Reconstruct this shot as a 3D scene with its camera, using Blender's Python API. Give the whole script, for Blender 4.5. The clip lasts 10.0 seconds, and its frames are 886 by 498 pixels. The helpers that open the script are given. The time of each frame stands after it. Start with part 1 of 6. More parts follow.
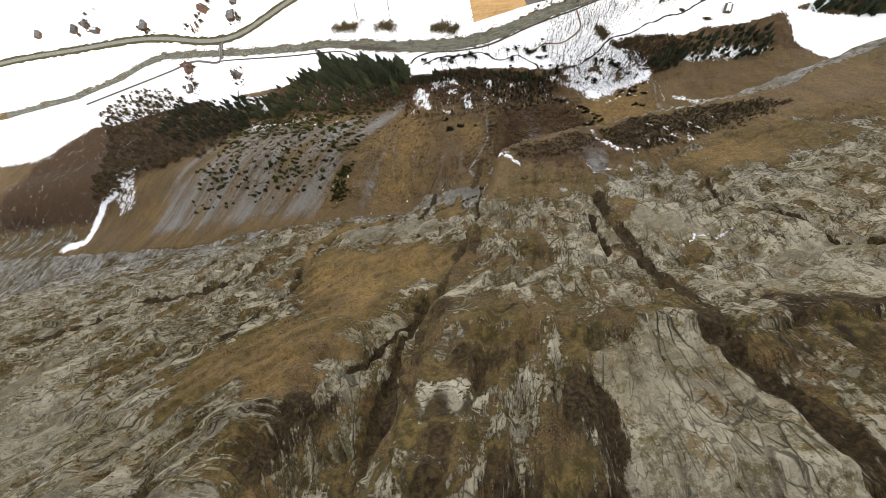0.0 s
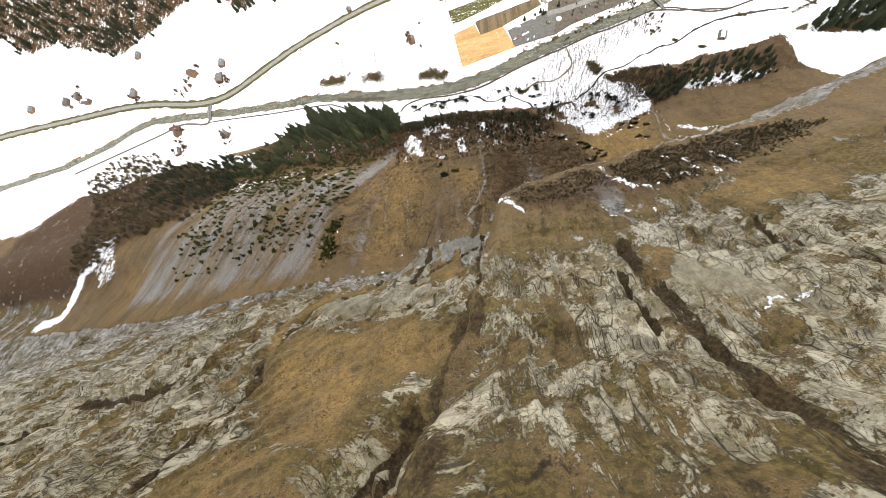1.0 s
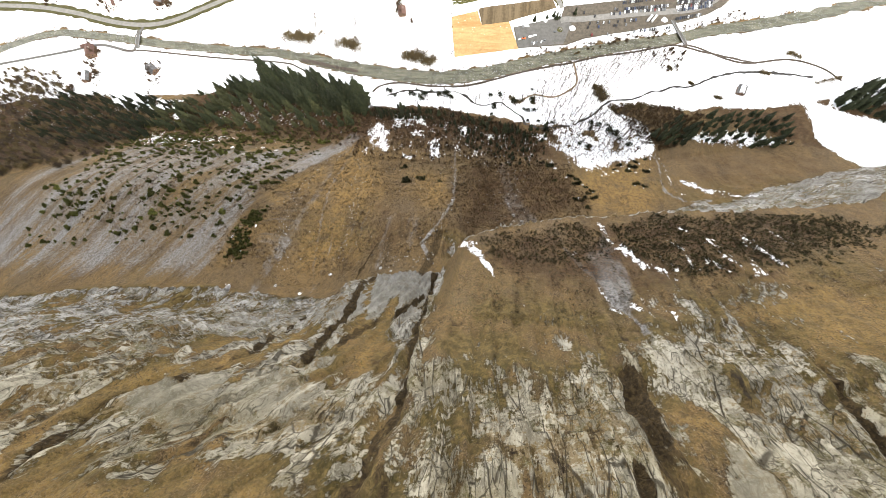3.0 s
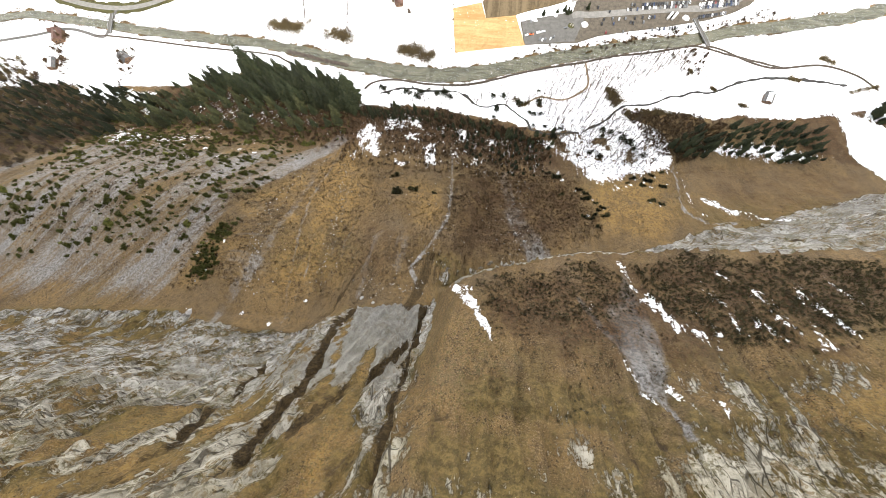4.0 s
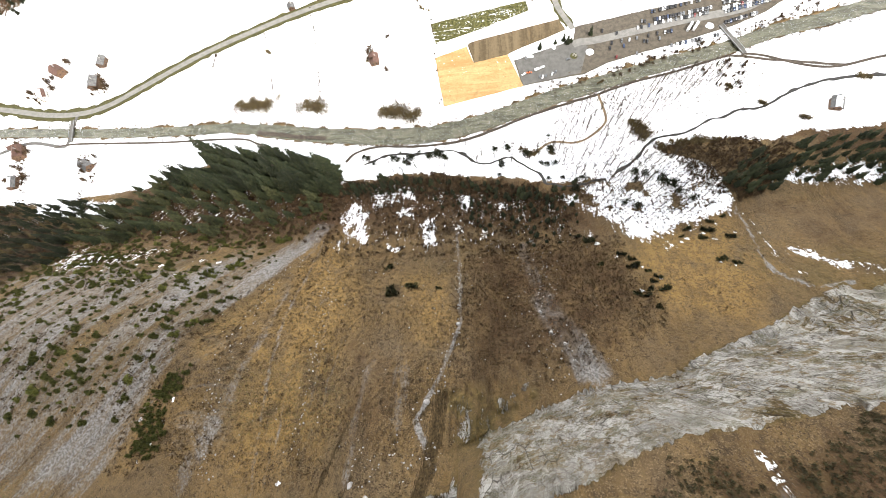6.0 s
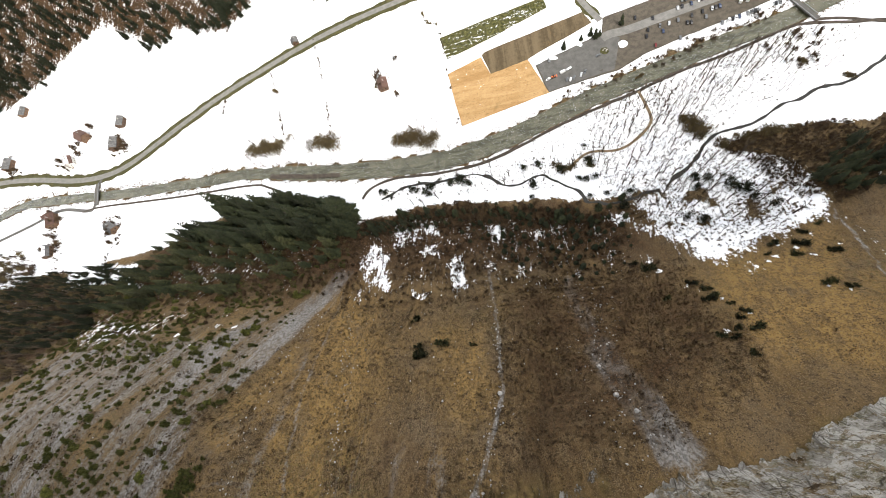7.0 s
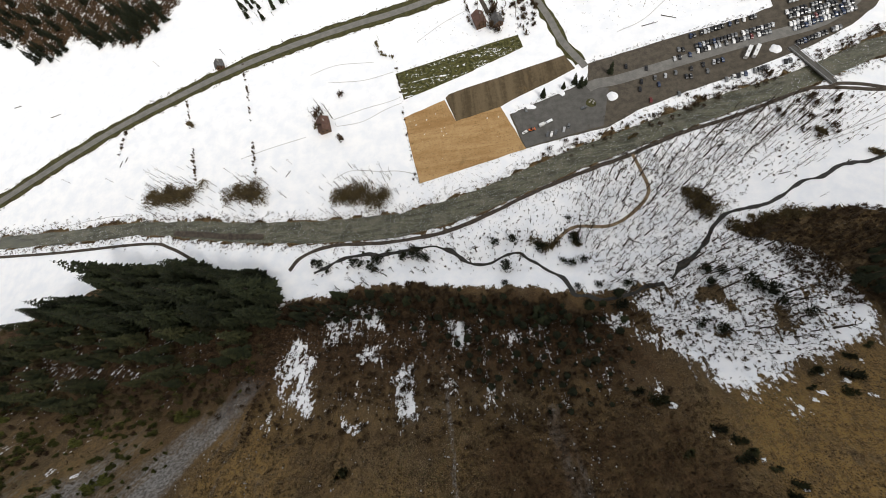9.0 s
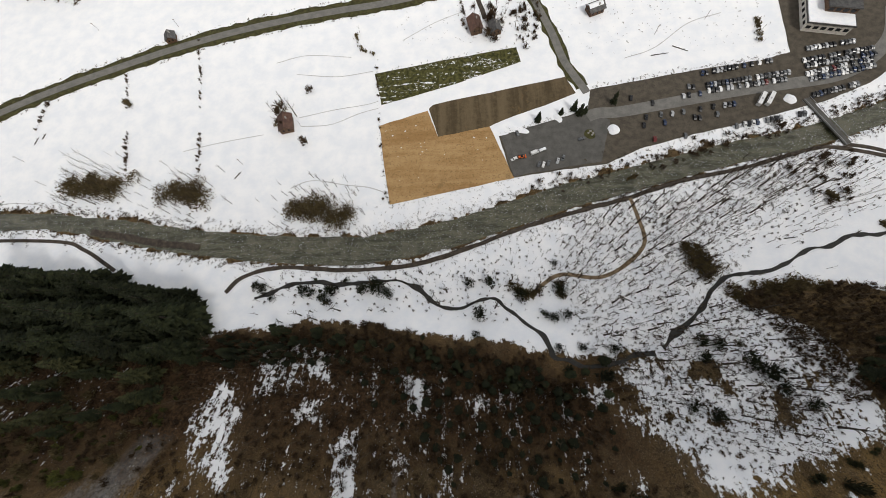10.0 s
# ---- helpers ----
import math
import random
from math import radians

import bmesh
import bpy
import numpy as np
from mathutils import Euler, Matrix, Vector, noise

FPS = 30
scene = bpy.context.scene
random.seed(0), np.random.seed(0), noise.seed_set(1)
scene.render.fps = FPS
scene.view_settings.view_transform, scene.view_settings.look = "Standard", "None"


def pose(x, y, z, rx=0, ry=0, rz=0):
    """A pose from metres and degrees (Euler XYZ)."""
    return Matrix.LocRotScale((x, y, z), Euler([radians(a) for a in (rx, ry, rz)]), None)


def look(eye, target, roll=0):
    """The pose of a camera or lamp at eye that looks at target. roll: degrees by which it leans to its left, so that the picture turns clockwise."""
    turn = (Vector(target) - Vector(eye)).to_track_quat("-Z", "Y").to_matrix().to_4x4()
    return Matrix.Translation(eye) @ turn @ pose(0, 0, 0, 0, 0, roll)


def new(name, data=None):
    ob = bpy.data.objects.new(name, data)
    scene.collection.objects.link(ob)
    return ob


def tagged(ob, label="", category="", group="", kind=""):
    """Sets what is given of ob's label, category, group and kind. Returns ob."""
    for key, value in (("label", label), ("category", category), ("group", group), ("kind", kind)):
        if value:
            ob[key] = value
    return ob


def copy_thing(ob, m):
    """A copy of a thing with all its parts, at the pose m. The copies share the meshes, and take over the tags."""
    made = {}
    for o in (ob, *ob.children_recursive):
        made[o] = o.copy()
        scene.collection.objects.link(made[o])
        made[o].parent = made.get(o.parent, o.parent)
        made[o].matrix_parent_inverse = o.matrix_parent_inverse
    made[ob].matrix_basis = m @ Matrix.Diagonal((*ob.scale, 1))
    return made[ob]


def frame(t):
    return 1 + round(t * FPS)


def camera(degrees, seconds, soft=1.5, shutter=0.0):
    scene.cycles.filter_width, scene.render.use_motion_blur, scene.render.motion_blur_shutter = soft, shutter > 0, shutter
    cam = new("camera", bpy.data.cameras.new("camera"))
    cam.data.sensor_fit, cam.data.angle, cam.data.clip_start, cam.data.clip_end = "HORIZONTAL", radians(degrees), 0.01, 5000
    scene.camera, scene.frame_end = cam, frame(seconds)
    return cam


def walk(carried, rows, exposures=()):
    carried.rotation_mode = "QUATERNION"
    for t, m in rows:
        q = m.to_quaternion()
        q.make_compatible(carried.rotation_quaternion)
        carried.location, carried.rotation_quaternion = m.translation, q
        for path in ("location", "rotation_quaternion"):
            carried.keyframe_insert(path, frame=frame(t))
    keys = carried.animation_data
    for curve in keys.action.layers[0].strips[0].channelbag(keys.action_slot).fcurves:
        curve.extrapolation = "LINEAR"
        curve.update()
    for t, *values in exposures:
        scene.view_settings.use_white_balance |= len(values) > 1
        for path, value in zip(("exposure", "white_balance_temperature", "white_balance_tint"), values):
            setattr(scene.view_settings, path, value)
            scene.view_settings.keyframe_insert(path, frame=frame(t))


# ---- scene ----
cam = camera(98.31, 10.0, soft=0.5)
ROWS = [
    (0, 0.00, 0.00, 456.89, 5.86, 10.57, -1.50),
    (0.5, -0.33, 8.32, 440.25, 9.03, 12.06, -4.82),
    (1, -0.64, 16.97, 423.67, 11.22, 11.85, -5.07),
    (1.5, -0.76, 26.56, 407.28, 7.71, 8.32, -6.67),
    (2, -0.80, 36.73, 391.52, 9.72, 9.29, -0.72),
    (2.5, -0.83, 47.66, 376.38, 10.59, 4.78, 2.08),
    (2.7, -0.80, 52.06, 370.65, 11.23, 3.91, 3.06),
    (3.8, -0.75, 79.29, 340.03, 11.20, 4.64, 6.77),
    (4, -0.94, 84.62, 334.36, 10.41, 3.49, 5.93),
    (4.5, -1.52, 98.21, 320.33, 11.82, 6.99, 5.68),
    (5, -1.91, 111.71, 306.90, 13.03, 7.60, 3.82),
    (5.2, -1.94, 117.01, 301.84, 13.71, 5.65, 4.61),
    (6.3, -0.14, 149.88, 274.15, 14.89, 10.18, -1.98),
    (6.5, 0.18, 155.71, 269.00, 15.41, 11.94, -1.30),
    (7, 0.92, 170.15, 256.03, 14.60, 14.53, -4.90),
    (7.5, 1.37, 184.59, 243.23, 15.14, 14.05, -6.45),
    (8, 1.69, 198.68, 231.14, 16.06, 11.94, -5.24),
    (8.5, 2.53, 212.43, 219.60, 16.65, 11.12, -5.89),
    (9, 3.70, 225.96, 208.72, 17.33, 9.52, -5.17),
    (9.5, 4.63, 239.74, 197.79, 17.60, 6.81, -3.81),
    (10, 5.21, 253.97, 186.48, 17.40, 4.36, -1.21),
]
LIGHTER = [(0, 1.35), (0.5, 1.7), (1.0, 1.88), (1.5, 1.93), (2.5, 2.03), (4.0, 2.1), (4.5, 2.25), (5.2, 2.25), (6.5, 1.88), (7.0, 1.55), (7.5, 1.2), (8.0, 0.9), (9.0, 0.4), (10.0, 0.16)]
walk(cam, [(t, pose(*row)) for t, *row in ROWS], LIGHTER)

# ---- light: a bright overcast winter day ----
world = bpy.data.worlds.new("sky")
scene.world = world
world.use_nodes = True
wn = world.node_tree
sky = wn.nodes.new("ShaderNodeTexSky")
sky.sky_type, sky.sun_disc = "NISHITA", False
sky.sun_elevation, sky.sun_rotation = radians(48), radians(160)
sky.air_density, sky.dust_density = 1.0, 3.0
veil = wn.nodes.new("ShaderNodeMixRGB")
veil.inputs[0].default_value = 0.7
veil.inputs[2].default_value = (6.9, 6.85, 6.75, 1)
back = wn.nodes["Background"]
wn.links.new(sky.outputs[0], veil.inputs[1])
wn.links.new(veil.outputs[0], back.inputs[0])
back.inputs[1].default_value = 0.1
sun = new("sun", bpy.data.lights.new("sun", "SUN"))
sun.data.energy, sun.data.angle, sun.data.color = 1.8, radians(12), (1.0, 0.96, 0.9)
sun.matrix_world = look((0, 0, 0), (-0.4, 0.55, -0.74))


# ---- materials ----
class Mat:
    """A node material in short words."""

    def __init__(self, name, rough=0.9, spec=0.2, metal=0.0):
        self.m = bpy.data.materials.new(name)
        self.m.use_nodes = True
        self.t = self.m.node_tree
        self.b = self.t.nodes["Principled BSDF"]
        self.b.inputs["Roughness"].default_value = rough
        self.b.inputs["Specular IOR Level"].default_value = spec
        self.b.inputs["Metallic"].default_value = metal
        self.pos = self.t.nodes.new("ShaderNodeNewGeometry").outputs["Position"]

    def put(self, socket, value):
        if isinstance(value, bpy.types.NodeSocket):
            self.t.links.new(value, socket)
        elif isinstance(value, (tuple, list)) and len(value) == 3 and len(socket.default_value) == 4:
            socket.default_value = (*value, 1)
        else:
            socket.default_value = value

    def noise(self, scale, detail=5.0, rough=0.55, vec=None, warp=0.0):
        n = self.t.nodes.new("ShaderNodeTexNoise")
        n.inputs["Scale"].default_value, n.inputs["Detail"].default_value = scale, detail
        n.inputs["Roughness"].default_value, n.inputs["Distortion"].default_value = rough, warp
        self.t.links.new(vec or self.pos, n.inputs["Vector"])
        return n.outputs[0]

    def cells(self, scale, vec=None, feature="DISTANCE_TO_EDGE"):
        n = self.t.nodes.new("ShaderNodeTexVoronoi")
        n.feature = feature
        n.inputs["Scale"].default_value = scale
        self.t.links.new(vec or self.pos, n.inputs["Vector"])
        return n.outputs[0] if feature == "DISTANCE_TO_EDGE" else n.outputs["Color"]

    def stretch(self, scale, turn=(0, 0, 0), vec=None):
        n = self.t.nodes.new("ShaderNodeMapping")
        n.inputs["Scale"].default_value = scale
        n.inputs["Rotation"].default_value = [radians(a) for a in turn]
        self.t.links.new(vec or self.pos, n.inputs["Vector"])
        return n.outputs[0]

    def warped(self, vec, scale, amount):
        n = self.t.nodes.new("ShaderNodeTexNoise")
        n.inputs["Scale"].default_value, n.inputs["Detail"].default_value = scale, 3
        self.t.links.new(vec, n.inputs["Vector"])
        a = self.t.nodes.new("ShaderNodeVectorMath")
        a.operation = "MULTIPLY_ADD"
        self.t.links.new(n.outputs["Color"], a.inputs[0])
        a.inputs[1].default_value = (amount,) * 3
        self.t.links.new(vec, a.inputs[2])
        return a.outputs[0]

    def math(self, op, a, b=0.0, c=0.0):
        n = self.t.nodes.new("ShaderNodeMath")
        n.operation = op
        for s, v in zip(n.inputs, (a, b, c)):
            self.put(s, v)
        return n.outputs[0]

    def ramp(self, v, lo, hi, a=0.0, b=1.0):
        n = self.t.nodes.new("ShaderNodeMapRange")
        n.interpolation_type = "SMOOTHSTEP"
        for s, x in zip(n.inputs[:5], (v, lo, hi, a, b)):
            self.put(s, x)
        return n.outputs[0]

    def mix(self, f, a, b, kind="MIX"):
        n = self.t.nodes.new("ShaderNodeMixRGB")
        n.blend_type = kind
        for s, v in zip(n.inputs, (f, a, b)):
            self.put(s, v)
        return n.outputs[0]

    def attr(self, name):
        n = self.t.nodes.new("ShaderNodeAttribute")
        n.attribute_name = name
        s = self.t.nodes.new("ShaderNodeSeparateColor")
        self.t.links.new(n.outputs["Color"], s.inputs[0])
        return [*s.outputs, n.outputs["Alpha"]]

    def chance(self):
        return self.t.nodes.new("ShaderNodeObjectInfo").outputs["Random"]

    def island(self):
        return self.t.nodes.new("ShaderNodeNewGeometry").outputs["Random Per Island"]

    def done(self, colour, bump=None, height=0.1, strength=0.6, rough=None):
        self.put(self.b.inputs["Base Color"], colour)
        if rough is not None:
            self.put(self.b.inputs["Roughness"], rough)
        if bump is not None:
            n = self.t.nodes.new("ShaderNodeBump")
            n.inputs["Strength"].default_value, n.inputs["Distance"].default_value = strength, height
            self.t.links.new(bump, n.inputs["Height"])
            self.t.links.new(n.outputs[0], self.b.inputs["Normal"])
        return self.m


def plain(name, low, high, scale=2.0, rough=0.8, bump=0.02, metal=0.0, spread=0.0):
    """A surface that varies between two tones at two sizes; spread: how far single things differ."""
    m = Mat(name, rough, 0.3, metal)
    v = m.math("ADD", m.math("MULTIPLY", m.noise(scale, 6), 0.6), m.math("MULTIPLY", m.noise(scale * 9, 3), 0.4))
    c = m.mix(m.ramp(v, 0.35, 0.65), low, high)
    if spread:
        c = m.mix(1.0, c, m.mix(m.chance(), (1 - spread,) * 3, (1 + spread,) * 3), "MULTIPLY")
    return m.done(c, v, bump)


def ground_material():
    m = Mat("hillside", 0.93, 0.15)
    rock, snow, scree, dark_zone = m.attr("zone")
    ochre, green, woods, moss = m.attr("tone")
    lay = m.t.nodes.new("ShaderNodeAttribute")
    lay.attribute_name = "bed"
    lay = lay.outputs["Vector"]
    fall = m.t.nodes.new("ShaderNodeAttribute")
    fall.attribute_name = "fall"
    fall = fall.outputs["Vector"]
    big, mid, fine = m.noise(0.022, 6, 0.6), m.noise(0.11, 6, 0.62), m.noise(0.9, 8, 0.72)
    grit, speck = m.noise(2.4, 4, 0.75), m.noise(1.6, 3, 0.65)
    # limestone: warm grey slabs in beds, washed with brown and olive, split by thin dark lines along the beds
    band = m.noise(1.0, 9, 0.72, m.stretch((0.22, 0.05, 0.05), vec=lay), 0.25)
    leaf = m.noise(1.0, 8, 0.75, m.stretch((1.25, 0.22, 0.22), vec=lay), 0.2)
    ledge = m.noise(1.0, 9, 0.68, m.stretch((0.085, 0.04, 0.05), vec=lay), 1.0)
    cross = m.noise(1.0, 8, 0.7, m.stretch((0.07, 0.2, 0.26), (16, 0, 12), lay), 0.3)
    slab = m.cells(1.0, m.warped(m.stretch((0.16, 0.05, 0.055), vec=lay), 2.0, 0.12), "F1")
    block = m.cells(1.0, m.warped(m.stretch((0.62, 0.17, 0.19), vec=lay), 2.0, 0.16), "F1")
    chip = m.cells(1.0, m.warped(m.stretch((1.9, 0.6, 0.65), vec=lay), 2.0, 0.2), "F1")
    tone = m.math("ADD", m.math("MULTIPLY", slab, 0.32), m.math("ADD", m.math("MULTIPLY", block, 0.26), m.math("ADD", m.math("MULTIPLY", chip, 0.16), m.math("MULTIPLY", band, 0.5))))
    stone = m.mix(m.ramp(tone, 0.48, 0.82), (0.2, 0.182, 0.15), (0.5, 0.468, 0.41))
    stone = m.mix(m.ramp(cross, 0.51, 0.56, 0.0, 0.5), stone, (0.5, 0.47, 0.41))
    stone = m.mix(m.ramp(leaf, 0.56, 0.6, 0.0, 0.3), stone, (0.12, 0.1, 0.068))
    stone = m.mix(m.ramp(m.noise(0.045, 6, 0.65), 0.48, 0.62, 0.0, 0.45), stone, (0.19, 0.158, 0.085))
    stain = m.math("ADD", m.math("MULTIPLY", m.noise(0.35, 7, 0.7), 0.5), m.math("MULTIPLY", ledge, 0.5))
    stone = m.mix(m.ramp(stain, 0.51, 0.545, 0.0, 0.75), stone, (0.18, 0.12, 0.044))
    stone = m.mix(m.ramp(m.math("ADD", m.math("MULTIPLY", fine, 0.5), m.math("MULTIPLY", m.noise(0.13, 5, 0.6), 0.5)), 0.525, 0.56, 0.0, 0.65), stone, (0.105, 0.09, 0.03))
    stone = m.mix(m.ramp(fine, 0.59, 0.62, 0.0, 0.6), stone, (0.075, 0.056, 0.033))
    stone = m.mix(m.ramp(grit, 0.56, 0.61, 0.0, 0.4), stone, (0.52, 0.49, 0.43))

    # joints: long ones along the beds, and the nets of smaller ones between them
    def joint(scale, shift, amount, narrow, wide):
        return m.ramp(m.cells(1.0, m.warped(m.stretch(scale, vec=lay), shift, amount)), narrow, wide, 1.0, 0.0)

    some = m.ramp(m.noise(0.08, 5, 0.62), 0.45, 0.55)
    crack = m.math("MULTIPLY", joint((0.2, 0.03, 0.034), 2.0, 0.12, 0.008, 0.028), m.ramp(m.noise(0.05, 4, 0.6), 0.44, 0.54, 0.0, 1.0))
    crack = m.math("MAXIMUM", crack, m.math("MULTIPLY", joint((0.46, 0.13, 0.15), 2.4, 0.14, 0.01, 0.04), m.math("MULTIPLY", some, 0.9)))
    crack = m.math("MAXIMUM", crack, m.math("MULTIPLY", joint((1.2, 0.36, 0.4), 2.4, 0.16, 0.012, 0.065), m.ramp(m.noise(0.17, 5, 0.65), 0.48, 0.57, 0.0, 0.75)))
    crack = m.math("MULTIPLY", crack, m.ramp(moss, 0.06, 0.28, 0.18, 1.0))
    even = m.mix(m.ramp(m.noise(0.3, 6, 0.6), 0.38, 0.62), (0.2, 0.187, 0.156), (0.28, 0.262, 0.222))
    stone = m.mix(m.ramp(moss, 0.08, 0.24, 0.7, 0.0), stone, even)
    high = m.t.nodes.new("ShaderNodeSeparateXYZ")
    m.t.links.new(m.pos, high.inputs[0])
    high = m.ramp(high.outputs[2], 150, 290)
    stone = m.mix(1.0, stone, m.mix(high, (0.98, 1.0, 1.05), (1.03, 0.98, 0.82)), "MULTIPLY")
    stone = m.mix(m.math("MULTIPLY", crack, 0.82), stone, (0.034, 0.026, 0.016))
    # dry winter grass, faintly combed down the slope
    comb = m.noise(1.0, 8, 0.75, m.stretch((0.6, 0.2, 0.2), vec=fall), 0.4)
    comb2 = m.noise(1.0, 7, 0.68, m.stretch((0.08, 0.018, 0.024), vec=fall), 0.5)
    hay = m.mix(m.ramp(comb2, 0.4, 0.6), (0.078, 0.05, 0.023), (0.155, 0.099, 0.042))
    hay = m.mix(m.ramp(m.noise(0.03, 6, 0.65), 0.45, 0.6, 0.0, 0.5), hay, (0.105, 0.078, 0.05))
    hay = m.mix(m.math("MULTIPLY", ochre, m.ramp(m.math("ADD", m.math("MULTIPLY", mid, 0.5), m.math("MULTIPLY", comb2, 0.5)), 0.34, 0.56)), hay, m.mix(m.ramp(fine, 0.4, 0.6), (0.175, 0.106, 0.034), (0.33, 0.203, 0.064)))
    hay = m.mix(m.math("MULTIPLY", m.ramp(comb, 0.52, 0.6, 0.0, 0.42), m.ramp(rock, 0.1, 0.8, 1.0, 0.3)), hay, (0.04, 0.027, 0.015))
    hay = m.mix(m.ramp(m.math("ADD", m.math("MULTIPLY", m.noise(0.05, 7, 0.7), 0.6), m.math("MULTIPLY", fine, 0.4)), 0.53, 0.6, 0.0, 0.4), hay, (0.135, 0.102, 0.07))
    hay = m.mix(m.math("MULTIPLY", green, m.ramp(fine, 0.48, 0.6)), hay, (0.062, 0.058, 0.018))
    hay = m.mix(m.ramp(m.noise(0.42, 6, 0.7), 0.5, 0.6, 0.0, 0.5), hay, (0.045, 0.031, 0.018))
    hay = m.mix(m.ramp(grit, 0.53, 0.59, 0.0, 0.75), hay, (0.245, 0.175, 0.098))
    hay = m.mix(m.math("MULTIPLY", m.ramp(speck, 0.545, 0.62, 0.0, 0.9), m.ramp(m.noise(0.07, 5, 0.65), 0.4, 0.6, 0.35, 1.0)), hay, (0.026, 0.018, 0.011))
    # where it holds on the rock
    hold = m.math("MULTIPLY", m.math("SUBTRACT", ledge, 0.5), 1.7)
    for some, much in ((leaf, 0.8), (fine, 0.65), (mid, 0.7), (big, 0.5)):
        hold = m.math("ADD", hold, m.math("MULTIPLY", m.math("SUBTRACT", some, 0.5), much))
    hold = m.math("ADD", hold, m.math("MULTIPLY", m.math("SUBTRACT", moss, 0.43), 0.85))
    bare = m.ramp(m.math("SUBTRACT", m.math("SUBTRACT", m.math("MULTIPLY", rock, 0.75), 0.66), hold), -0.035, 0.035)
    sward = m.mix(m.ramp(m.noise(0.5, 7, 0.7), 0.42, 0.6), (0.062, 0.046, 0.016), (0.165, 0.117, 0.04))
    sward = m.mix(m.ramp(fine, 0.52, 0.6, 0.0, 0.7), sward, (0.055, 0.046, 0.014))
    damp = m.mix(m.ramp(m.noise(0.06, 5, 0.65), 0.4, 0.56), hay, sward)
    damp = m.mix(m.ramp(m.math("ADD", m.math("MULTIPLY", ledge, 0.6), m.math("MULTIPLY", mid, 0.4)), 0.575, 0.65), damp, (0.026, 0.018, 0.01))
    c = m.mix(bare, m.mix(rock, hay, damp), stone)
    # gravel runs, dark brown lines and patches, and the floor of the bare woods
    gravel = m.mix(m.ramp(fine, 0.4, 0.6), (0.115, 0.108, 0.1), (0.275, 0.26, 0.242))
    run = m.noise(1.0, 7, 0.68, m.stretch((0.075, 0.009, 0.013), vec=fall), 0.3)
    tuft = m.math("ADD", m.math("MULTIPLY", fine, 0.22), m.math("ADD", m.math("MULTIPLY", comb, 0.2), m.math("MULTIPLY", run, 0.58)))
    c = m.mix(m.ramp(m.math("ADD", scree, m.math("MULTIPLY", m.math("SUBTRACT", tuft, 0.5), 2.0)), 0.32, 0.7), c, gravel)
    litter = m.mix(m.ramp(fine, 0.42, 0.6), (0.024, 0.014, 0.007), (0.09, 0.052, 0.025))
    c = m.mix(m.ramp(m.math("ADD", woods, m.math("MULTIPLY", m.math("SUBTRACT", m.math("ADD", mid, fine), 1.0), 0.9)), 0.25, 0.8), c, litter)
    dark_brown = m.mix(m.ramp(fine, 0.42, 0.6), (0.03, 0.02, 0.009), (0.08, 0.053, 0.022))
    c = m.mix(m.ramp(m.math("ADD", dark_zone, m.math("MULTIPLY", m.math("SUBTRACT", m.math("ADD", tuft, leaf), 1.0), 1.4)), 0.42, 0.6), c, dark_brown)
    # snow, with ragged edges and stubble that pokes through
    streak = m.noise(1.0, 7, 0.7, m.stretch((0.45, 0.1, 0.1), vec=fall), 0.6)
    ragged = m.math("ADD", m.math("MULTIPLY", m.noise(0.55, 8, 0.75), 0.42), m.math("ADD", m.math("MULTIPLY", mid, 0.25), m.math("MULTIPLY", streak, 0.33)))
    lies = m.ramp(m.math("ADD", snow, m.math("MULTIPLY", m.math("SUBTRACT", ragged, 0.5), 2.6)), 0.47, 0.53)
    white = m.mix(m.ramp(mid, 0.3, 0.7), (0.80, 0.82, 0.85), (0.9, 0.9, 0.9))
    c = m.mix(lies, c, white)
    lump = m.math("ADD", m.math("MULTIPLY", fine, 0.7), m.math("MULTIPLY", grit, 0.25))
    lump = m.math("SUBTRACT", lump, m.math("MULTIPLY", m.math("MULTIPLY", crack, bare), 0.8))
    lump = m.math("ADD", lump, m.math("MULTIPLY", m.math("ADD", m.math("ADD", band, cross), m.math("ADD", m.math("MULTIPLY", slab, 0.6), m.math("ADD", m.math("MULTIPLY", block, 0.5), m.math("MULTIPLY", chip, 0.25)))), m.math("MULTIPLY", bare, 1.2)))
    lump = m.math("MULTIPLY", lump, m.ramp(lies, 0, 1, 1.0, 0.12))
    return m.done(c, lump, 1.5, 0.9)


GROUND = ground_material()
ASPHALT = plain("asphalt", (0.075, 0.072, 0.065), (0.115, 0.11, 0.1), 0.25, 0.9)
GRIT_LOT = plain("gritted_lot", (0.054, 0.045, 0.034), (0.1, 0.085, 0.064), 0.3, 0.95)
VERGE = plain("verge_grass", (0.026, 0.026, 0.009), (0.078, 0.072, 0.024), 0.4, 0.95)
PATH = plain("trodden_path", (0.032, 0.026, 0.02), (0.085, 0.068, 0.052), 0.5, 0.95)
TRACK = plain("earth_track", (0.12, 0.085, 0.05), (0.27, 0.2, 0.125), 0.5, 0.95)
BROOK = plain("brook_water", (0.012, 0.012, 0.01), (0.038, 0.034, 0.028), 0.6, 0.55)
BARK = plain("bark", (0.03, 0.023, 0.017), (0.08, 0.06, 0.048), 2.0, 0.95, spread=0.3)
TWIG = plain("twigs", (0.042, 0.031, 0.02), (0.115, 0.084, 0.056), 0.6, 0.95, spread=0.3)
BRUSH = plain("thicket_brush", (0.065, 0.049, 0.021), (0.16, 0.12, 0.055), 0.3, 0.95)
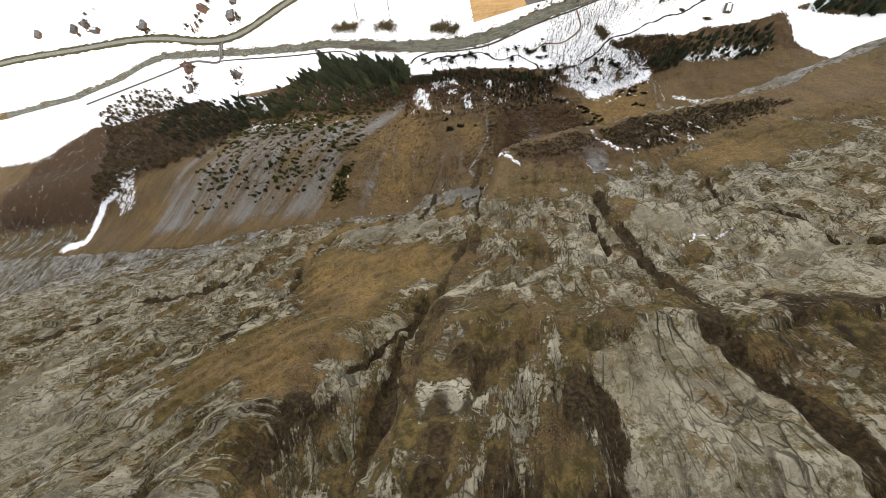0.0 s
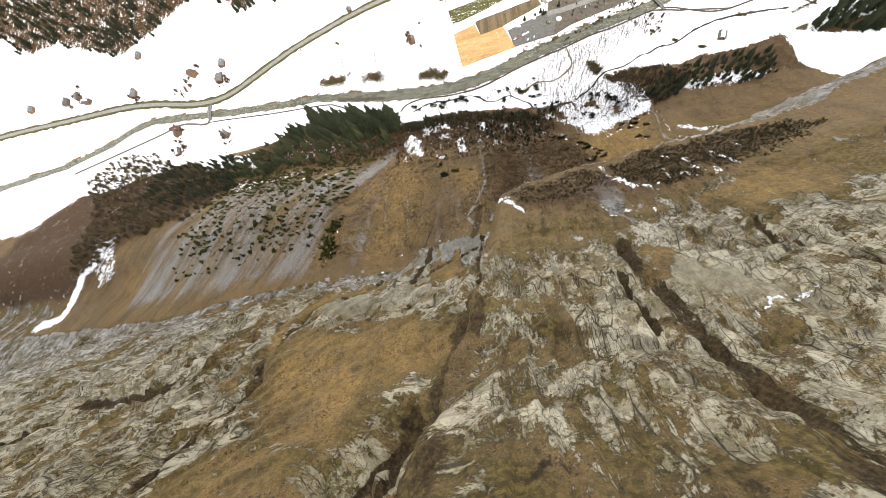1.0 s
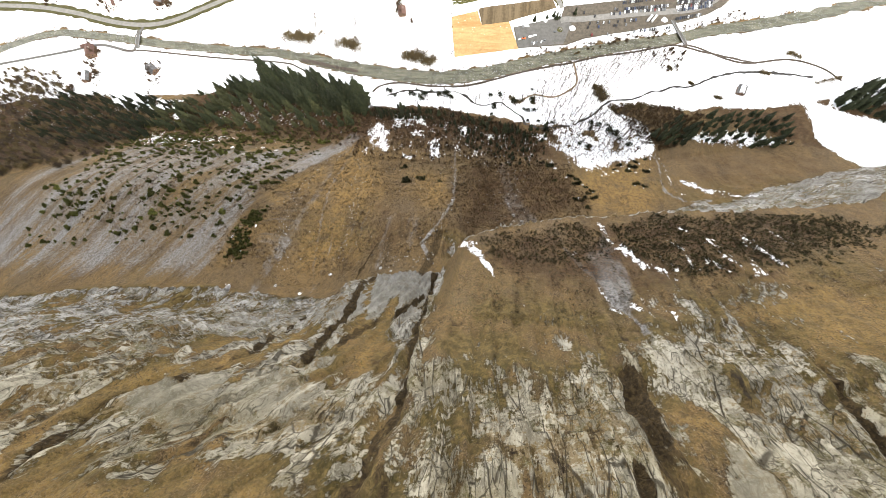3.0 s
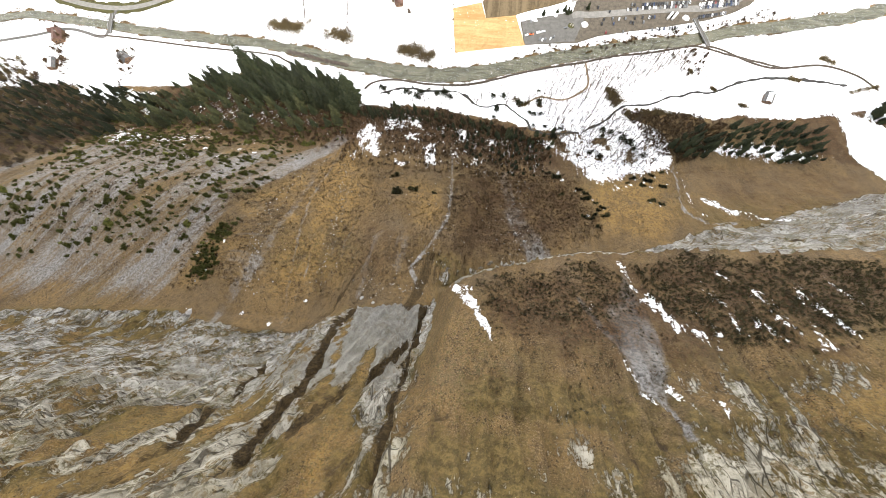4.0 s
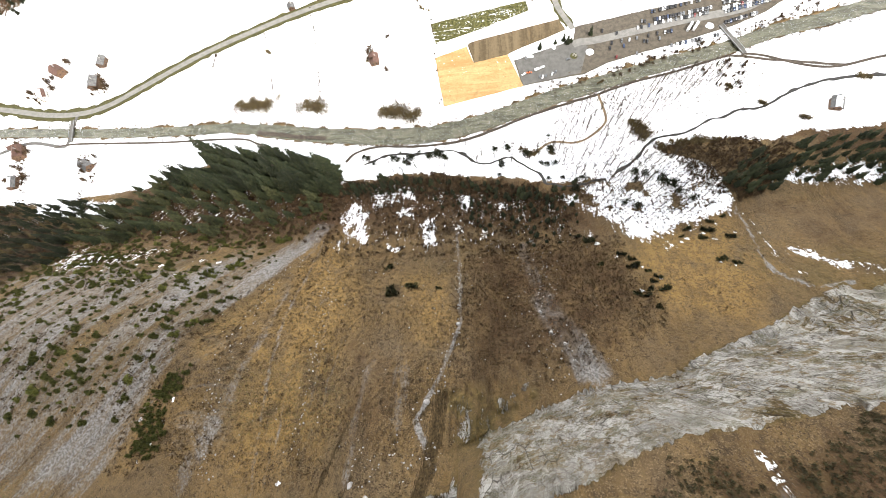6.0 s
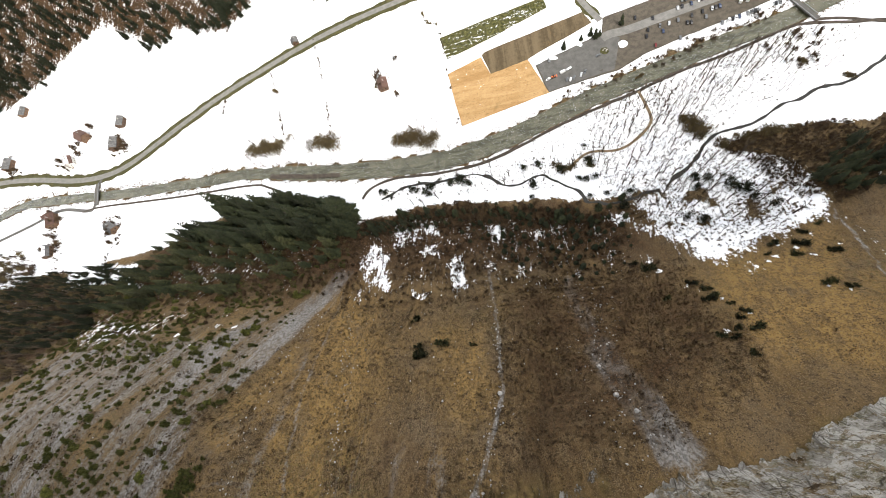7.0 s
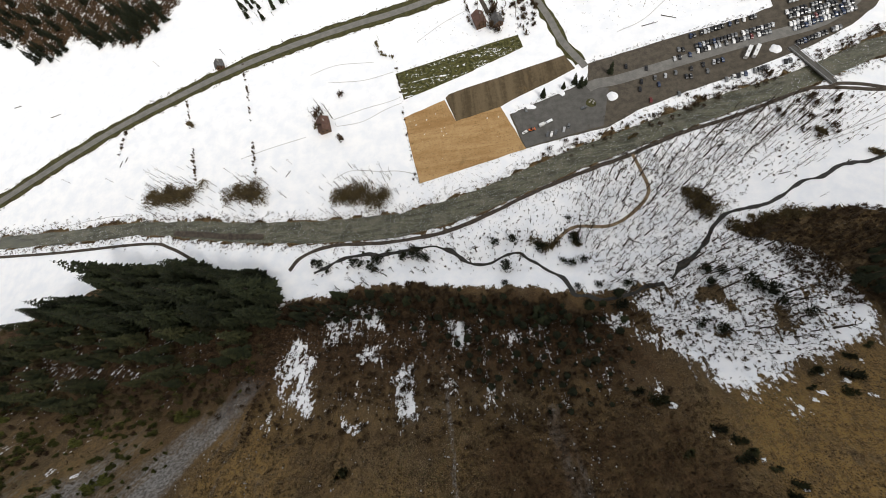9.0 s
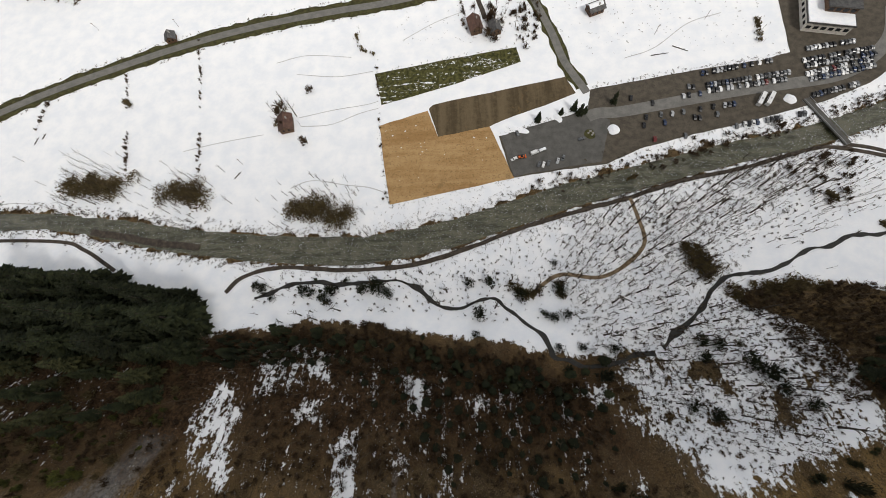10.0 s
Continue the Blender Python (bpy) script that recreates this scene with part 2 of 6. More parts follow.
ROAD = plain("salted_asphalt", (0.13, 0.125, 0.115), (0.19, 0.182, 0.165), 0.25, 0.9)
SCRUB = plain("leafless_scrub", (0.03, 0.019, 0.01), (0.098, 0.061, 0.03), 0.3, 0.95)
SPUR_SCRUB = plain("olive_brown_scrub", (0.024, 0.021, 0.009), (0.08, 0.067, 0.028), 0.3, 0.95)
NEEDLES = plain("spruce_needles", (0.009, 0.014, 0.006), (0.034, 0.038, 0.014), 0.5, 0.9, spread=0.35)
PINE = plain("dwarf_pine", (0.042, 0.052, 0.012), (0.185, 0.182, 0.046), 0.7, 0.9, spread=0.4)
OLIVE_NEEDLES = plain("olive_spruce_needles", (0.016, 0.02, 0.008), (0.062, 0.06, 0.022), 0.5, 0.9, spread=0.4)
TIMBER = plain("weathered_timber", (0.06, 0.035, 0.02), (0.15, 0.09, 0.055), 1.5, 0.85, spread=0.3)
PLASTER = plain("pale_plaster", (0.5, 0.47, 0.42), (0.68, 0.65, 0.6), 0.8, 0.9)
ROOF_DARK = plain("grey_roof", (0.045, 0.045, 0.045), (0.12, 0.115, 0.11), 0.6, 0.8, spread=0.3)
ROOF_RED = plain("red_roof", (0.06, 0.034, 0.026), (0.115, 0.062, 0.045), 0.6, 0.8, spread=0.2)
SNOW = plain("lying_snow", (0.8, 0.82, 0.85), (0.9, 0.9, 0.9), 0.5, 0.8, 0.1)
STONEWORK = plain("mortared_stone", (0.2, 0.19, 0.18), (0.38, 0.36, 0.33), 0.8, 0.95)
STEEL = plain("galvanised_steel", (0.25, 0.26, 0.27), (0.4, 0.41, 0.42), 1.0, 0.5, metal=0.6)
GLASS = plain("dark_glass", (0.012, 0.014, 0.016), (0.03, 0.032, 0.035), 1.0, 0.12)
RUBBER = plain("tyre_rubber", (0.015, 0.015, 0.015), (0.03, 0.03, 0.03), 3.0, 0.9)


def turf(name, low, high, line, turn, gap):
    """A worn grass field with mown or driven bands."""
    m = Mat(name, 0.95, 0.15)
    band = m.noise(1.0, 3, 0.6, m.stretch((line, gap, 0.02), (0, 0, turn)), 0.4)
    v = m.math("ADD", m.math("MULTIPLY", band, 0.6), m.math("MULTIPLY", m.noise(0.35, 7, 0.7), 0.4))
    c = m.mix(m.ramp(v, 0.35, 0.64), low, high)
    c = m.mix(m.ramp(m.noise(0.09, 6, 0.7), 0.58, 0.72, 0.0, 0.6), c, (0.2, 0.13, 0.06))
    c = m.mix(m.ramp(m.noise(1.1, 4, 0.7), 0.56, 0.62, 0.0, 0.5), c, (0.1, 0.07, 0.035))
    return m.done(c, m.noise(1.2, 5), 0.1)


HAYFIELD = turf("straw_coloured_field", (0.29, 0.168, 0.068), (0.43, 0.28, 0.13), 0.02, -12, 0.16)
STUBBLE = turf("brown_stubble_field", (0.068, 0.05, 0.028), (0.135, 0.102, 0.06), 0.2, -12, 0.02)


def green_field():
    m = Mat("thawing_grass", 0.95, 0.15)
    row = m.noise(1.0, 5, 0.7, m.stretch((0.05, 0.42, 0.02), (0, 0, -12)), 0.5)
    c = m.mix(m.ramp(m.noise(0.5, 5), 0.35, 0.65), (0.03, 0.032, 0.01), (0.095, 0.088, 0.03))
    c = m.mix(m.ramp(m.math("ADD", m.math("MULTIPLY", row, 0.5), m.math("MULTIPLY", m.noise(0.45, 6, 0.75), 0.5)), 0.55, 0.59), c, (0.8, 0.82, 0.84))
    return m.done(c, row, 0.15)


THAW = green_field()


def river_material():
    m = Mat("river_water", 0.16, 0.5)
    flow = m.noise(1.0, 7, 0.7, m.warped(m.stretch((0.06, 0.3, 0.1), (0, 0, -8)), 0.4, 0.5), 0.5)
    c = m.mix(m.ramp(flow, 0.35, 0.65), (0.036, 0.038, 0.02), (0.105, 0.102, 0.062))
    c = m.mix(m.ramp(m.noise(0.8, 5, 0.75), 0.5, 0.55, 0.0, 0.7), c, (0.045, 0.04, 0.026))
    c = m.mix(m.ramp(m.noise(0.12, 4, 0.6), 0.5, 0.64, 0.0, 0.5), c, (0.12, 0.11, 0.075))
    stones = m.noise(0.55, 6, 0.75)
    c = m.mix(m.ramp(stones, 0.58, 0.66, 0.0, 0.85), c, (0.17, 0.15, 0.11))
    c = m.mix(m.ramp(m.noise(1.6, 4, 0.7), 0.61, 0.67, 0.0, 0.8), c, (0.65, 0.66, 0.66))
    return m.done(c, m.noise(1.5, 5), 0.08, 0.5)


RIVER = river_material()
PAINTS = []
for word, tone in (("white", (0.75, 0.75, 0.74)), ("silver", (0.42, 0.43, 0.44)), ("black", (0.018, 0.018, 0.02)), ("dark_blue", (0.02, 0.035, 0.08)), ("dark_red", (0.13, 0.02, 0.02)), ("grey", (0.12, 0.125, 0.13))):
    PAINTS.append((word, plain(word + "_car_paint", tuple(0.85 * v for v in tone), tone, 0.7, 0.3, 0.0)))
ORANGE = plain("orange_machine_paint", (0.6, 0.12, 0.03), (0.75, 0.18, 0.05), 1.0, 0.5)


# ---- helpers for meshes ----
def mesh(name, verts, faces, material, smooth=False):
    me = bpy.data.meshes.new(name)
    me.from_pydata([tuple(v) for v in verts], [], faces)
    me.materials.append(material)
    if smooth:
        me.polygons.foreach_set("use_smooth", [True] * len(me.polygons))
    me.update()
    return me


def part(name, me, parent, label=""):
    ob = new(name, me)
    ob.parent = parent
    return tagged(ob, label)


class Shape:
    """Gathers simple pieces into one mesh."""

    def __init__(self):
        self.v, self.f = [], []

    def add(self, verts, faces):
        n = len(self.v)
        self.v += [tuple(v) for v in verts]
        self.f += [tuple(n + i for i in f) for f in faces]
        return self

    def box(self, x0, y0, z0, x1, y1, z1, inset=0.0):
        """A box whose top is drawn in by inset."""
        i = inset
        return self.add([(x0, y0, z0), (x1, y0, z0), (x1, y1, z0), (x0, y1, z0), (x0 + i, y0 + i, z1), (x1 - i, y0 + i, z1), (x1 - i, y1 - i, z1), (x0 + i, y1 - i, z1)],
                        [(3, 2, 1, 0), (4, 5, 6, 7), (0, 1, 5, 4), (1, 2, 6, 5), (2, 3, 7, 6), (3, 0, 4, 7)])

    def prism(self, outline, y0, y1):
        """An outline in x and z, drawn out along y."""
        n = len(outline)
        v = [(x, y0, z) for x, z in outline] + [(x, y1, z) for x, z in outline]
        return self.add(v, [tuple(range(n)), tuple(range(2 * n - 1, n - 1, -1))] + [(i, n + i, n + (i + 1) % n, (i + 1) % n) for i in range(n)])

    def tube(self, a, b, r0, r1, sides=4):
        a, b = Vector(a), Vector(b)
        q = (b - a).to_track_quat("Z", "Y")
        ring = [(math.cos(2 * math.pi * k / sides), math.sin(2 * math.pi * k / sides)) for k in range(sides)]
        v = [a + q @ Vector((c * r0, s * r0, 0)) for c, s in ring] + [b + q @ Vector((c * r1, s * r1, 0)) for c, s in ring]
        return self.add(v, [(k, (k + 1) % sides, sides + (k + 1) % sides, sides + k) for k in range(sides)] + [tuple(range(sides, 2 * sides))])

    def mesh(self, name, material, smooth=False):
        return mesh(name, self.v, self.f, material, smooth)



# ---- lie of the land: height over the plan, in metres ----
LEFT_Y = (-400, -150, -60, -15, 0, 20, 39, 52, 71, 81, 90, 130, 171, 202, 227, 245, 285, 305)
LEFT_Z = (900, 560, 405, 333, 303, 277, 247, 211, 164, 127, 113, 94, 63, 36, 26, 17, 1.5, 0)
SPUR_Y = (-400, -150, -60, -7, 0, 8, 26, 46, 57, 73, 90, 105, 124, 150, 200)
SPUR_Z = (900, 590, 450, 368, 338, 311, 286, 250, 233, 214, 197, 180, 160, 136, 100)
FOOT_Y = (60, 100, 119, 138, 150, 176, 195, 220, 250, 285, 300)
FOOT_Z = (130, 97, 85, 73, 62, 44, 34, 20, 13, 1.5, 0)


def step(a, b, v):
    s = np.clip((v - a) / (b - a), 0, 1)
    return s * s * (3 - 2 * s)


def land(x, y):
    """The height of the ground without its fine relief."""
    x, y = np.asarray(x, float), np.asarray(y, float)
    upper = np.interp(x, (-600, -460, -300, -200, -140), (-90, -60, -34, -26, 0))
    upper = upper + np.interp(x, (-230, -170, -90, -62), (0, -14, -16, 0)) * step(38, 58, y)
    lower = np.interp(x, (-900, -700, -460, -330, -250, -160, -100, -60), (-60, -30, 8, 14, 26, 14, 0, 0))
    s = step(70, 160, y)
    left = np.interp(y - upper * (1 - s) - lower * s, LEFT_Y, LEFT_Z)
    left = left + np.interp(x, (-78, -54, -24, -8), (0, 1, 1, 0)) * np.interp(y, (40, 63, 84, 90, 100, 130, 175), (0, 7, 12, 13, 9, 4, 0))
    top = np.interp(x, (80, 120, 160, 300, 700), (0, 8, 12, 34, 34))
    rim = np.interp(x, (-12, -5, 4, 14, 24, 35, 46, 68, 88, 106, 128, 155, 185, 220, 320, 700), (97, 100, 104.5, 108, 111, 115.5, 118.5, 121, 124, 125, 125, 128, 131, 147, 180, 200))
    fall = np.interp(x, (-8, 0, 70, 85, 94, 110, 125, 143, 161, 220, 300), (5, 3, 3, 5, 10, 16, 22, 29, 37, 38, 38))
    toe = np.interp(x, (60, 100, 160, 260, 400, 700), (0, -10, 0, 20, 40, 60))
    out = np.interp(x, (90, 130, 170, 300, 700), (0, 8, 14, 50, 60))
    t = step(170, 230, y)
    s = step(0, 1, (y - rim) / fall)
    right = np.interp(y - top, SPUR_Y, SPUR_Z) * (1 - s) + np.interp(y - toe * t - out * (1 - t), FOOT_Y, FOOT_Z) * s
    w = step(-22, -4, x - 0.12 * (y - 95))
    return left * (1 - w) + right * w

# ---- the river's line in plan ----
RIVER_X = (-800, -660, -577, -537, -502, -435, -362, -292, -235, -205, -150, -100, -54, -26, 0, 20, 41, 60, 84, 118, 150, 176, 200, 226, 265, 323, 420, 560, 800)
RIVER_Y = (300, 316, 337, 354, 361, 355, 347, 342, 340, 335, 324, 317, 314, 317, 322, 328, 334, 340, 345, 353, 360, 364, 370, 378, 384, 397, 425, 450, 470)


def river_gap(x, y):
    """How far a place lies from the river's middle, and the river's half width there."""
    w = np.interp(x, (-600, -210, -190, -60, 80, 200, 320), (5.0, 5.5, 7.0, 8.2, 7.2, 6.2, 7.0))
    mid = np.interp(x, RIVER_X, RIVER_Y)
    lean = (np.interp(x + 6, RIVER_X, RIVER_Y) - np.interp(x - 6, RIVER_X, RIVER_Y)) / 12
    return np.abs(y - mid) / np.sqrt(1 + lean * lean), w


def lattice(ix, iy, iz, seed):
    h = (ix * 374761393 + iy * 668265263 + iz * 2147483647 + seed * 1274126177) & 0xFFFFFFFF
    h = ((h ^ (h >> 13)) * 1274126177) & 0xFFFFFFFF
    return ((h ^ (h >> 16)) & 0xFFFF) / 65535.0


def rough(x, y, z, size, octaves=3, seed=1):
    """Smooth value noise from -1 to 1 with features of that size."""
    total, gain, norm = 0.0, 1.0, 0.0
    for o in range(octaves):
        p = [np.asarray(c, float) / size * 2**o + 37.7 * o for c in (x, y, z)]
        i = [np.floor(c).astype(np.int64) for c in p]
        u = [c - k for c, k in zip(p, i)]
        u = [c * c * (3 - 2 * c) for c in u]
        v = 0.0
        for dx in (0, 1):
            for dy in (0, 1):
                for dz in (0, 1):
                    w = (u[0] if dx else 1 - u[0]) * (u[1] if dy else 1 - u[1]) * (u[2] if dz else 1 - u[2])
                    v = v + w * lattice(i[0] + dx, i[1] + dy, i[2] + dz, seed + o)
        total, norm, gain = total + gain * (2 * v - 1), norm + gain, gain * 0.55
    return total / norm


def line_gap(x, y, pts):
    """The distance in plan to a line through points."""
    best = np.full(np.shape(x), 1e9)
    for (ax, ay), (bx, by) in zip(pts, pts[1:]):
        dx, dy = bx - ax, by - ay
        t = np.clip(((x - ax) * dx + (y - ay) * dy) / (dx * dx + dy * dy), 0, 1)
        best = np.minimum(best, np.hypot(x - ax - t * dx, y - ay - t * dy))
    return best


def inside(x, y, pts, soft=3.0):
    """1 within an outline in plan, falling to 0 over soft metres at its edge."""
    hit = np.zeros(np.shape(x), bool)
    for (ax, ay), (bx, by) in zip(pts, [*pts[1:], pts[0]]):
        if ay != by:
            hit ^= ((ay > y) != (by > y)) & (x < (bx - ax) * (y - ay) / (by - ay) + ax)
    gap = line_gap(x, y, [*pts, pts[0]])
    return np.clip(0.5 + np.where(hit, gap, -gap) / (2 * soft), 0, 1)


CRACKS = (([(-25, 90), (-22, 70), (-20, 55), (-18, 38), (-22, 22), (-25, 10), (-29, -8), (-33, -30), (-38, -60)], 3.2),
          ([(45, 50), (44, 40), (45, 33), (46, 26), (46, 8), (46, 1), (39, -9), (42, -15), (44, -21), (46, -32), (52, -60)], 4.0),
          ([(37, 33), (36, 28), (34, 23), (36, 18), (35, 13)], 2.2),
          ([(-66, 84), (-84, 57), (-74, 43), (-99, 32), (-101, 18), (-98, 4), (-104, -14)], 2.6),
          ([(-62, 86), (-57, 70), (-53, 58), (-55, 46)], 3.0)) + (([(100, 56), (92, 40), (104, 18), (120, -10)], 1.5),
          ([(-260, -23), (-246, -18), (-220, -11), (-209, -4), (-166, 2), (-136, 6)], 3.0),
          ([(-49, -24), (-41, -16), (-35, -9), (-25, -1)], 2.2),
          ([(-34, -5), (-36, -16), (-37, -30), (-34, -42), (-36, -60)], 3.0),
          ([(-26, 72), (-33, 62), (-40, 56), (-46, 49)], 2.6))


def ground_z(x, y):
    """The finished height of the ground, but for the rock's own relief."""
    z = land(x, y)
    far = step(560, 1500, np.asarray(y, float))
    z = z + far * 520 + step(500, 620, np.asarray(y, float)) * step(200, 420, -np.asarray(x, float)) * 45
    gap, w = river_gap(x, y)
    z = z - 1.6 * (1 - step(w - 1.2, w + 1.0, gap)) * (z < 12)
    return z


FAR_WOODS = [(-900, 640), (-762, 527), (-714, 537), (-641, 518), (-600, 495), (-570, 492), (-480, 530), (-446, 542), (-416, 545), (-353, 514), (-319, 522), (-260, 506), (-228, 540), (-215, 640), (-400, 720)]


GROVE_EDGE = [(-320, 262), (-240, 306), (-184, 299), (-140, 288), (-116, 262), (-122, 238), (-158, 220), (-217, 212), (-297, 206), (-345, 212)]


def rock_base(x):
    return np.interp(x, (-344, -259, -175, -136, -99, -63, -21, -12, -4), (52, 65, 71, 66, 62, 85, 89, 80, 60))


def spaced(*runs):
    out = []
    for a, b, s in runs:
        out += list(np.arange(a, b, s))
    return np.array(out + [runs[-1][1]], float)


def build_ground():
    xs = spaced((-4200, -1400, 200), (-1400, -640, 24), (-640, -330, 5), (-330, -135, 2.2), (-135, 130, 1.0), (130, 260, 2.0), (260, 640, 5), (640, 1400, 24), (1400, 4200, 200))
    ys = spaced((-420, -60, 9), (-60, 142, 0.8), (142, 312, 1.5), (312, 400, 2.0), (400, 700, 6), (700, 1500, 25), (1500, 4200, 150))
    x, y = [a.ravel() for a in np.meshgrid(xs, ys)]
    z = ground_z(x, y)
    e = 1.0
    gx, gy = (ground_z(x + e, y) - ground_z(x - e, y)) / (2 * e), (ground_z(x, y + e) - ground_z(x, y - e)) / (2 * e)
    steep = np.hypot(gx, gy)
    n = np.stack([-gx, -gy, np.ones_like(gx)], 1) / np.sqrt(1 + steep**2)[:, None]
    near = step(700, 500, np.abs(x)) * step(620, 560, y)
    wander = 4 * rough(x, y, 0, 26, 3, 5)
    # what lies where; outlines wander as they do in nature
    wx = x + 6 * rough(x, y, 0, 22, 3, 61) + 2.5 * rough(x, y, 0, 5, 2, 62)
    wy = y + 6 * rough(x, y, 0, 22, 3, 63) + 2.5 * rough(x, y, 0, 5, 2, 64)
    mx, my = 0.6 * x + 0.4 * wx, 0.6 * y + 0.4 * wy

    def area(pts, soft=4.0, loose=True):
        return inside(wx, wy, pts, soft) if loose else inside(mx, my, pts, soft)

    def lane(pts, w, core=0.3):
        return step(w, w * core, line_gap(mx, my, pts))

    spur = step(-16, -6, x - 0.12 * (y - 95))
    face = step(2, -2, y - rock_base(x) + 0.6 * wander) * (1 - spur)
    crown = step(66, 44, y + wander * 1.5 - 0.12 * x) * spur
    wall = spur * step(1.25, 1.9, steep) * step(92, 102, y)
    rock = np.maximum.reduce([face, crown, wall])
    rock = np.maximum(rock, 0.72 * spur * step(88, 60, y - 0.15 * x + wander) * (y < 104))
    rock = np.maximum(rock, 0.45 * area([(150, 178), (200, 196), (330, 205), (330, 150), (180, 140)], 8))
    rock = np.maximum(rock, 0.82 * area([(84, 126), (94, 134), (110, 141), (125, 147), (143, 155), (161, 168), (180, 172), (182, 150), (160, 134), (130, 128)], 3))
    rock = rock * (1 - 0.7 * area([(122, 139), (140, 145), (160, 152), (168, 147), (150, 137), (128, 132)], 2))
    rock = np.maximum(rock, 0.75 * area([(-24, 122), (-6, 125), (14, 124), (16, 117), (-2, 108), (-6, 102), (-16, 98), (-26, 106)], 3))
    rock = np.maximum(rock, 0.9 * step(1.7, 2.4, steep) * (y < 200))
    patch = area([(-96, 26), (-82, 27), (-66, 25), (-41, 22), (-29, 17), (-26, 8), (-50, -2), (-60, -10), (-92, 2), (-97, 12)], 6, False)
    patch = patch * (1 - area([(-88, 26), (-70, 28), (-66, 21), (-82, 20)], 2, False))
    ledges = np.maximum.reduce([patch, 0.9 * lane([(-73, 43), (-86, 40), (-99, 33), (-105, 28), (-100, 17), (-95, 8)], 3.4), 0.6 * area([(-51, 53), (-41, 59), (-26, 43), (-46, 39)], 5),
                                0.6 * area([(-64, 72), (-80, 62), (-72, 46), (-62, 48)], 4), 0.7 * area([(105, 72), (143, 81), (142, 70), (116, 57), (99, 56)], 4),
                                0.75 * area([(44, 46), (55, 42), (56, 31), (44, 32)], 5), 0.5 * area([(-13, 30), (15, 29), (15, 22), (-10, 21)], 5), 0.75 * area([(-90, -12), (-66, -9), (-64, -18), (-70, -29), (-92, -31), (-112, -24)], 3),
                                0.35 * area([(-320, 58), (-190, 64), (-120, 50), (-244, 42)], 8), 0.0 * x])
    rock = np.maximum(rock, 0.8 * area([(-760, 130), (-620, 112), (-512, 82), (-520, 50), (-600, 20), (-760, 30)], 10))
    olive = area([(-118, -24), (-103, -15), (-85, -11), (-70, -12), (-72, -26), (-88, -30), (-114, -33), (-127, -29)], 5)
    ledges = np.maximum(ledges, 0.62 * olive)
    ledges = np.maximum(ledges, 0.85 * area([(50, 40), (57, 44), (60, 38), (52, 29), (46, 32)], 3))
    ledges = np.maximum(ledges, 0.95 * area([(89, 70), (115, 82), (139, 82), (137, 65), (113, 57), (104, 58), (111, 69)], 3))
    strips = np.maximum.reduce([lane([(-70, 40), (-70, 45), (-69, 50), (-72, 59), (-71, 72)], 4.0), lane([(-100, 40), (-98, 44), (-88, 46)], 4.0), lane([(-36, 42), (-36, 48), (-37, 56), (-39, 66)], 4.5), lane([(-58, 80), (-52, 68), (-47, 56)], 3.0)])
    ledges = np.maximum(ledges, strips)
    rock = rock * (1 - 0.6 * ledges)
    rock = rock * (1 - 0.75 * area([(-19, 101), (-8, 101), (-3, 97), (0, 60), (-13, 60), (-17, 80)], 1.5, False))
    # dark brown along the cut lines, and in patches on rock and slope
    dark_zone, cut = np.zeros_like(x), np.zeros_like(x)
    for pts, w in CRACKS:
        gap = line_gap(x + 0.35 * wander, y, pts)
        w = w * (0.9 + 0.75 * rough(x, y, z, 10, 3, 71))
        dark_zone = np.maximum(dark_zone, step(w, w * 0.55, gap))
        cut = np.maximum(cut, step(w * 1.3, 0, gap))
    dark_zone = np.maximum.reduce([dark_zone, 0.8 * area([(-23, 30), (-14, 30), (-10, 26), (-15, 15), (-30, 11), (-29, 20)], 2, False), 0.8 * area([(-76, -36), (-76, -32), (-66, -28), (-49, -27), (-46, -34), (-54, -39), (-61, -42), (-72, -42)], 3), 0.5 * area([(-108, -44), (-102, -41), (-83, -40), (-80, -43), (-93, -46)], 2),
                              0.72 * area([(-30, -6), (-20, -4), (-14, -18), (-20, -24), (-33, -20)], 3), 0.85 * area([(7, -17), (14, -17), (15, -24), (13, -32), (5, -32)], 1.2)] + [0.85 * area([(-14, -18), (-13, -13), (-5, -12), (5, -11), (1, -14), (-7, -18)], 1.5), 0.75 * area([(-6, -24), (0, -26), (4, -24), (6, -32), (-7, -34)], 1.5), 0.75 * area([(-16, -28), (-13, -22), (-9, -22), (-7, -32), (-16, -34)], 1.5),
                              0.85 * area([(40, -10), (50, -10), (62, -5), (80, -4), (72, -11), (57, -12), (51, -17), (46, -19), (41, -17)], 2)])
    dark_zone = dark_zone * np.maximum(rock, 0.3) * (0.8 + 0.4 * rough(x, y, z, 9, 2, 8))
    dark_zone = np.maximum.reduce([dark_zone, 0.62 * lane([(-26, 121), (-27, 109), (-30, 96), (-32, 88)], 5.5), 0.56 * lane([(-69, 110), (-74, 92), (-79, 81), (-90, 68)], 2.2), 0.5 * lane([(-24, 128), (-36, 110), (-44, 104)], 2.0), 0.5 * lane([(-60, 112), (-58, 98), (-62, 88)], 1.8)])
    # snow: the whole valley floor, and patches on the slopes
    snow = step(14, 7, z + 2.5 * rough(x, y, 0, 30, 3, 9)) * step(250, 262, y + wander)
    snow = np.maximum(snow, step(285, 300, y))
    snow = snow * (1 - 0.8 * area([*GROVE_EDGE], 5)) * (1 - 0.85 * area([(-116, 276), (-69, 277), (-30, 274), (11, 266), (46, 252), (58, 232), (40, 200), (-120, 205)], 4))
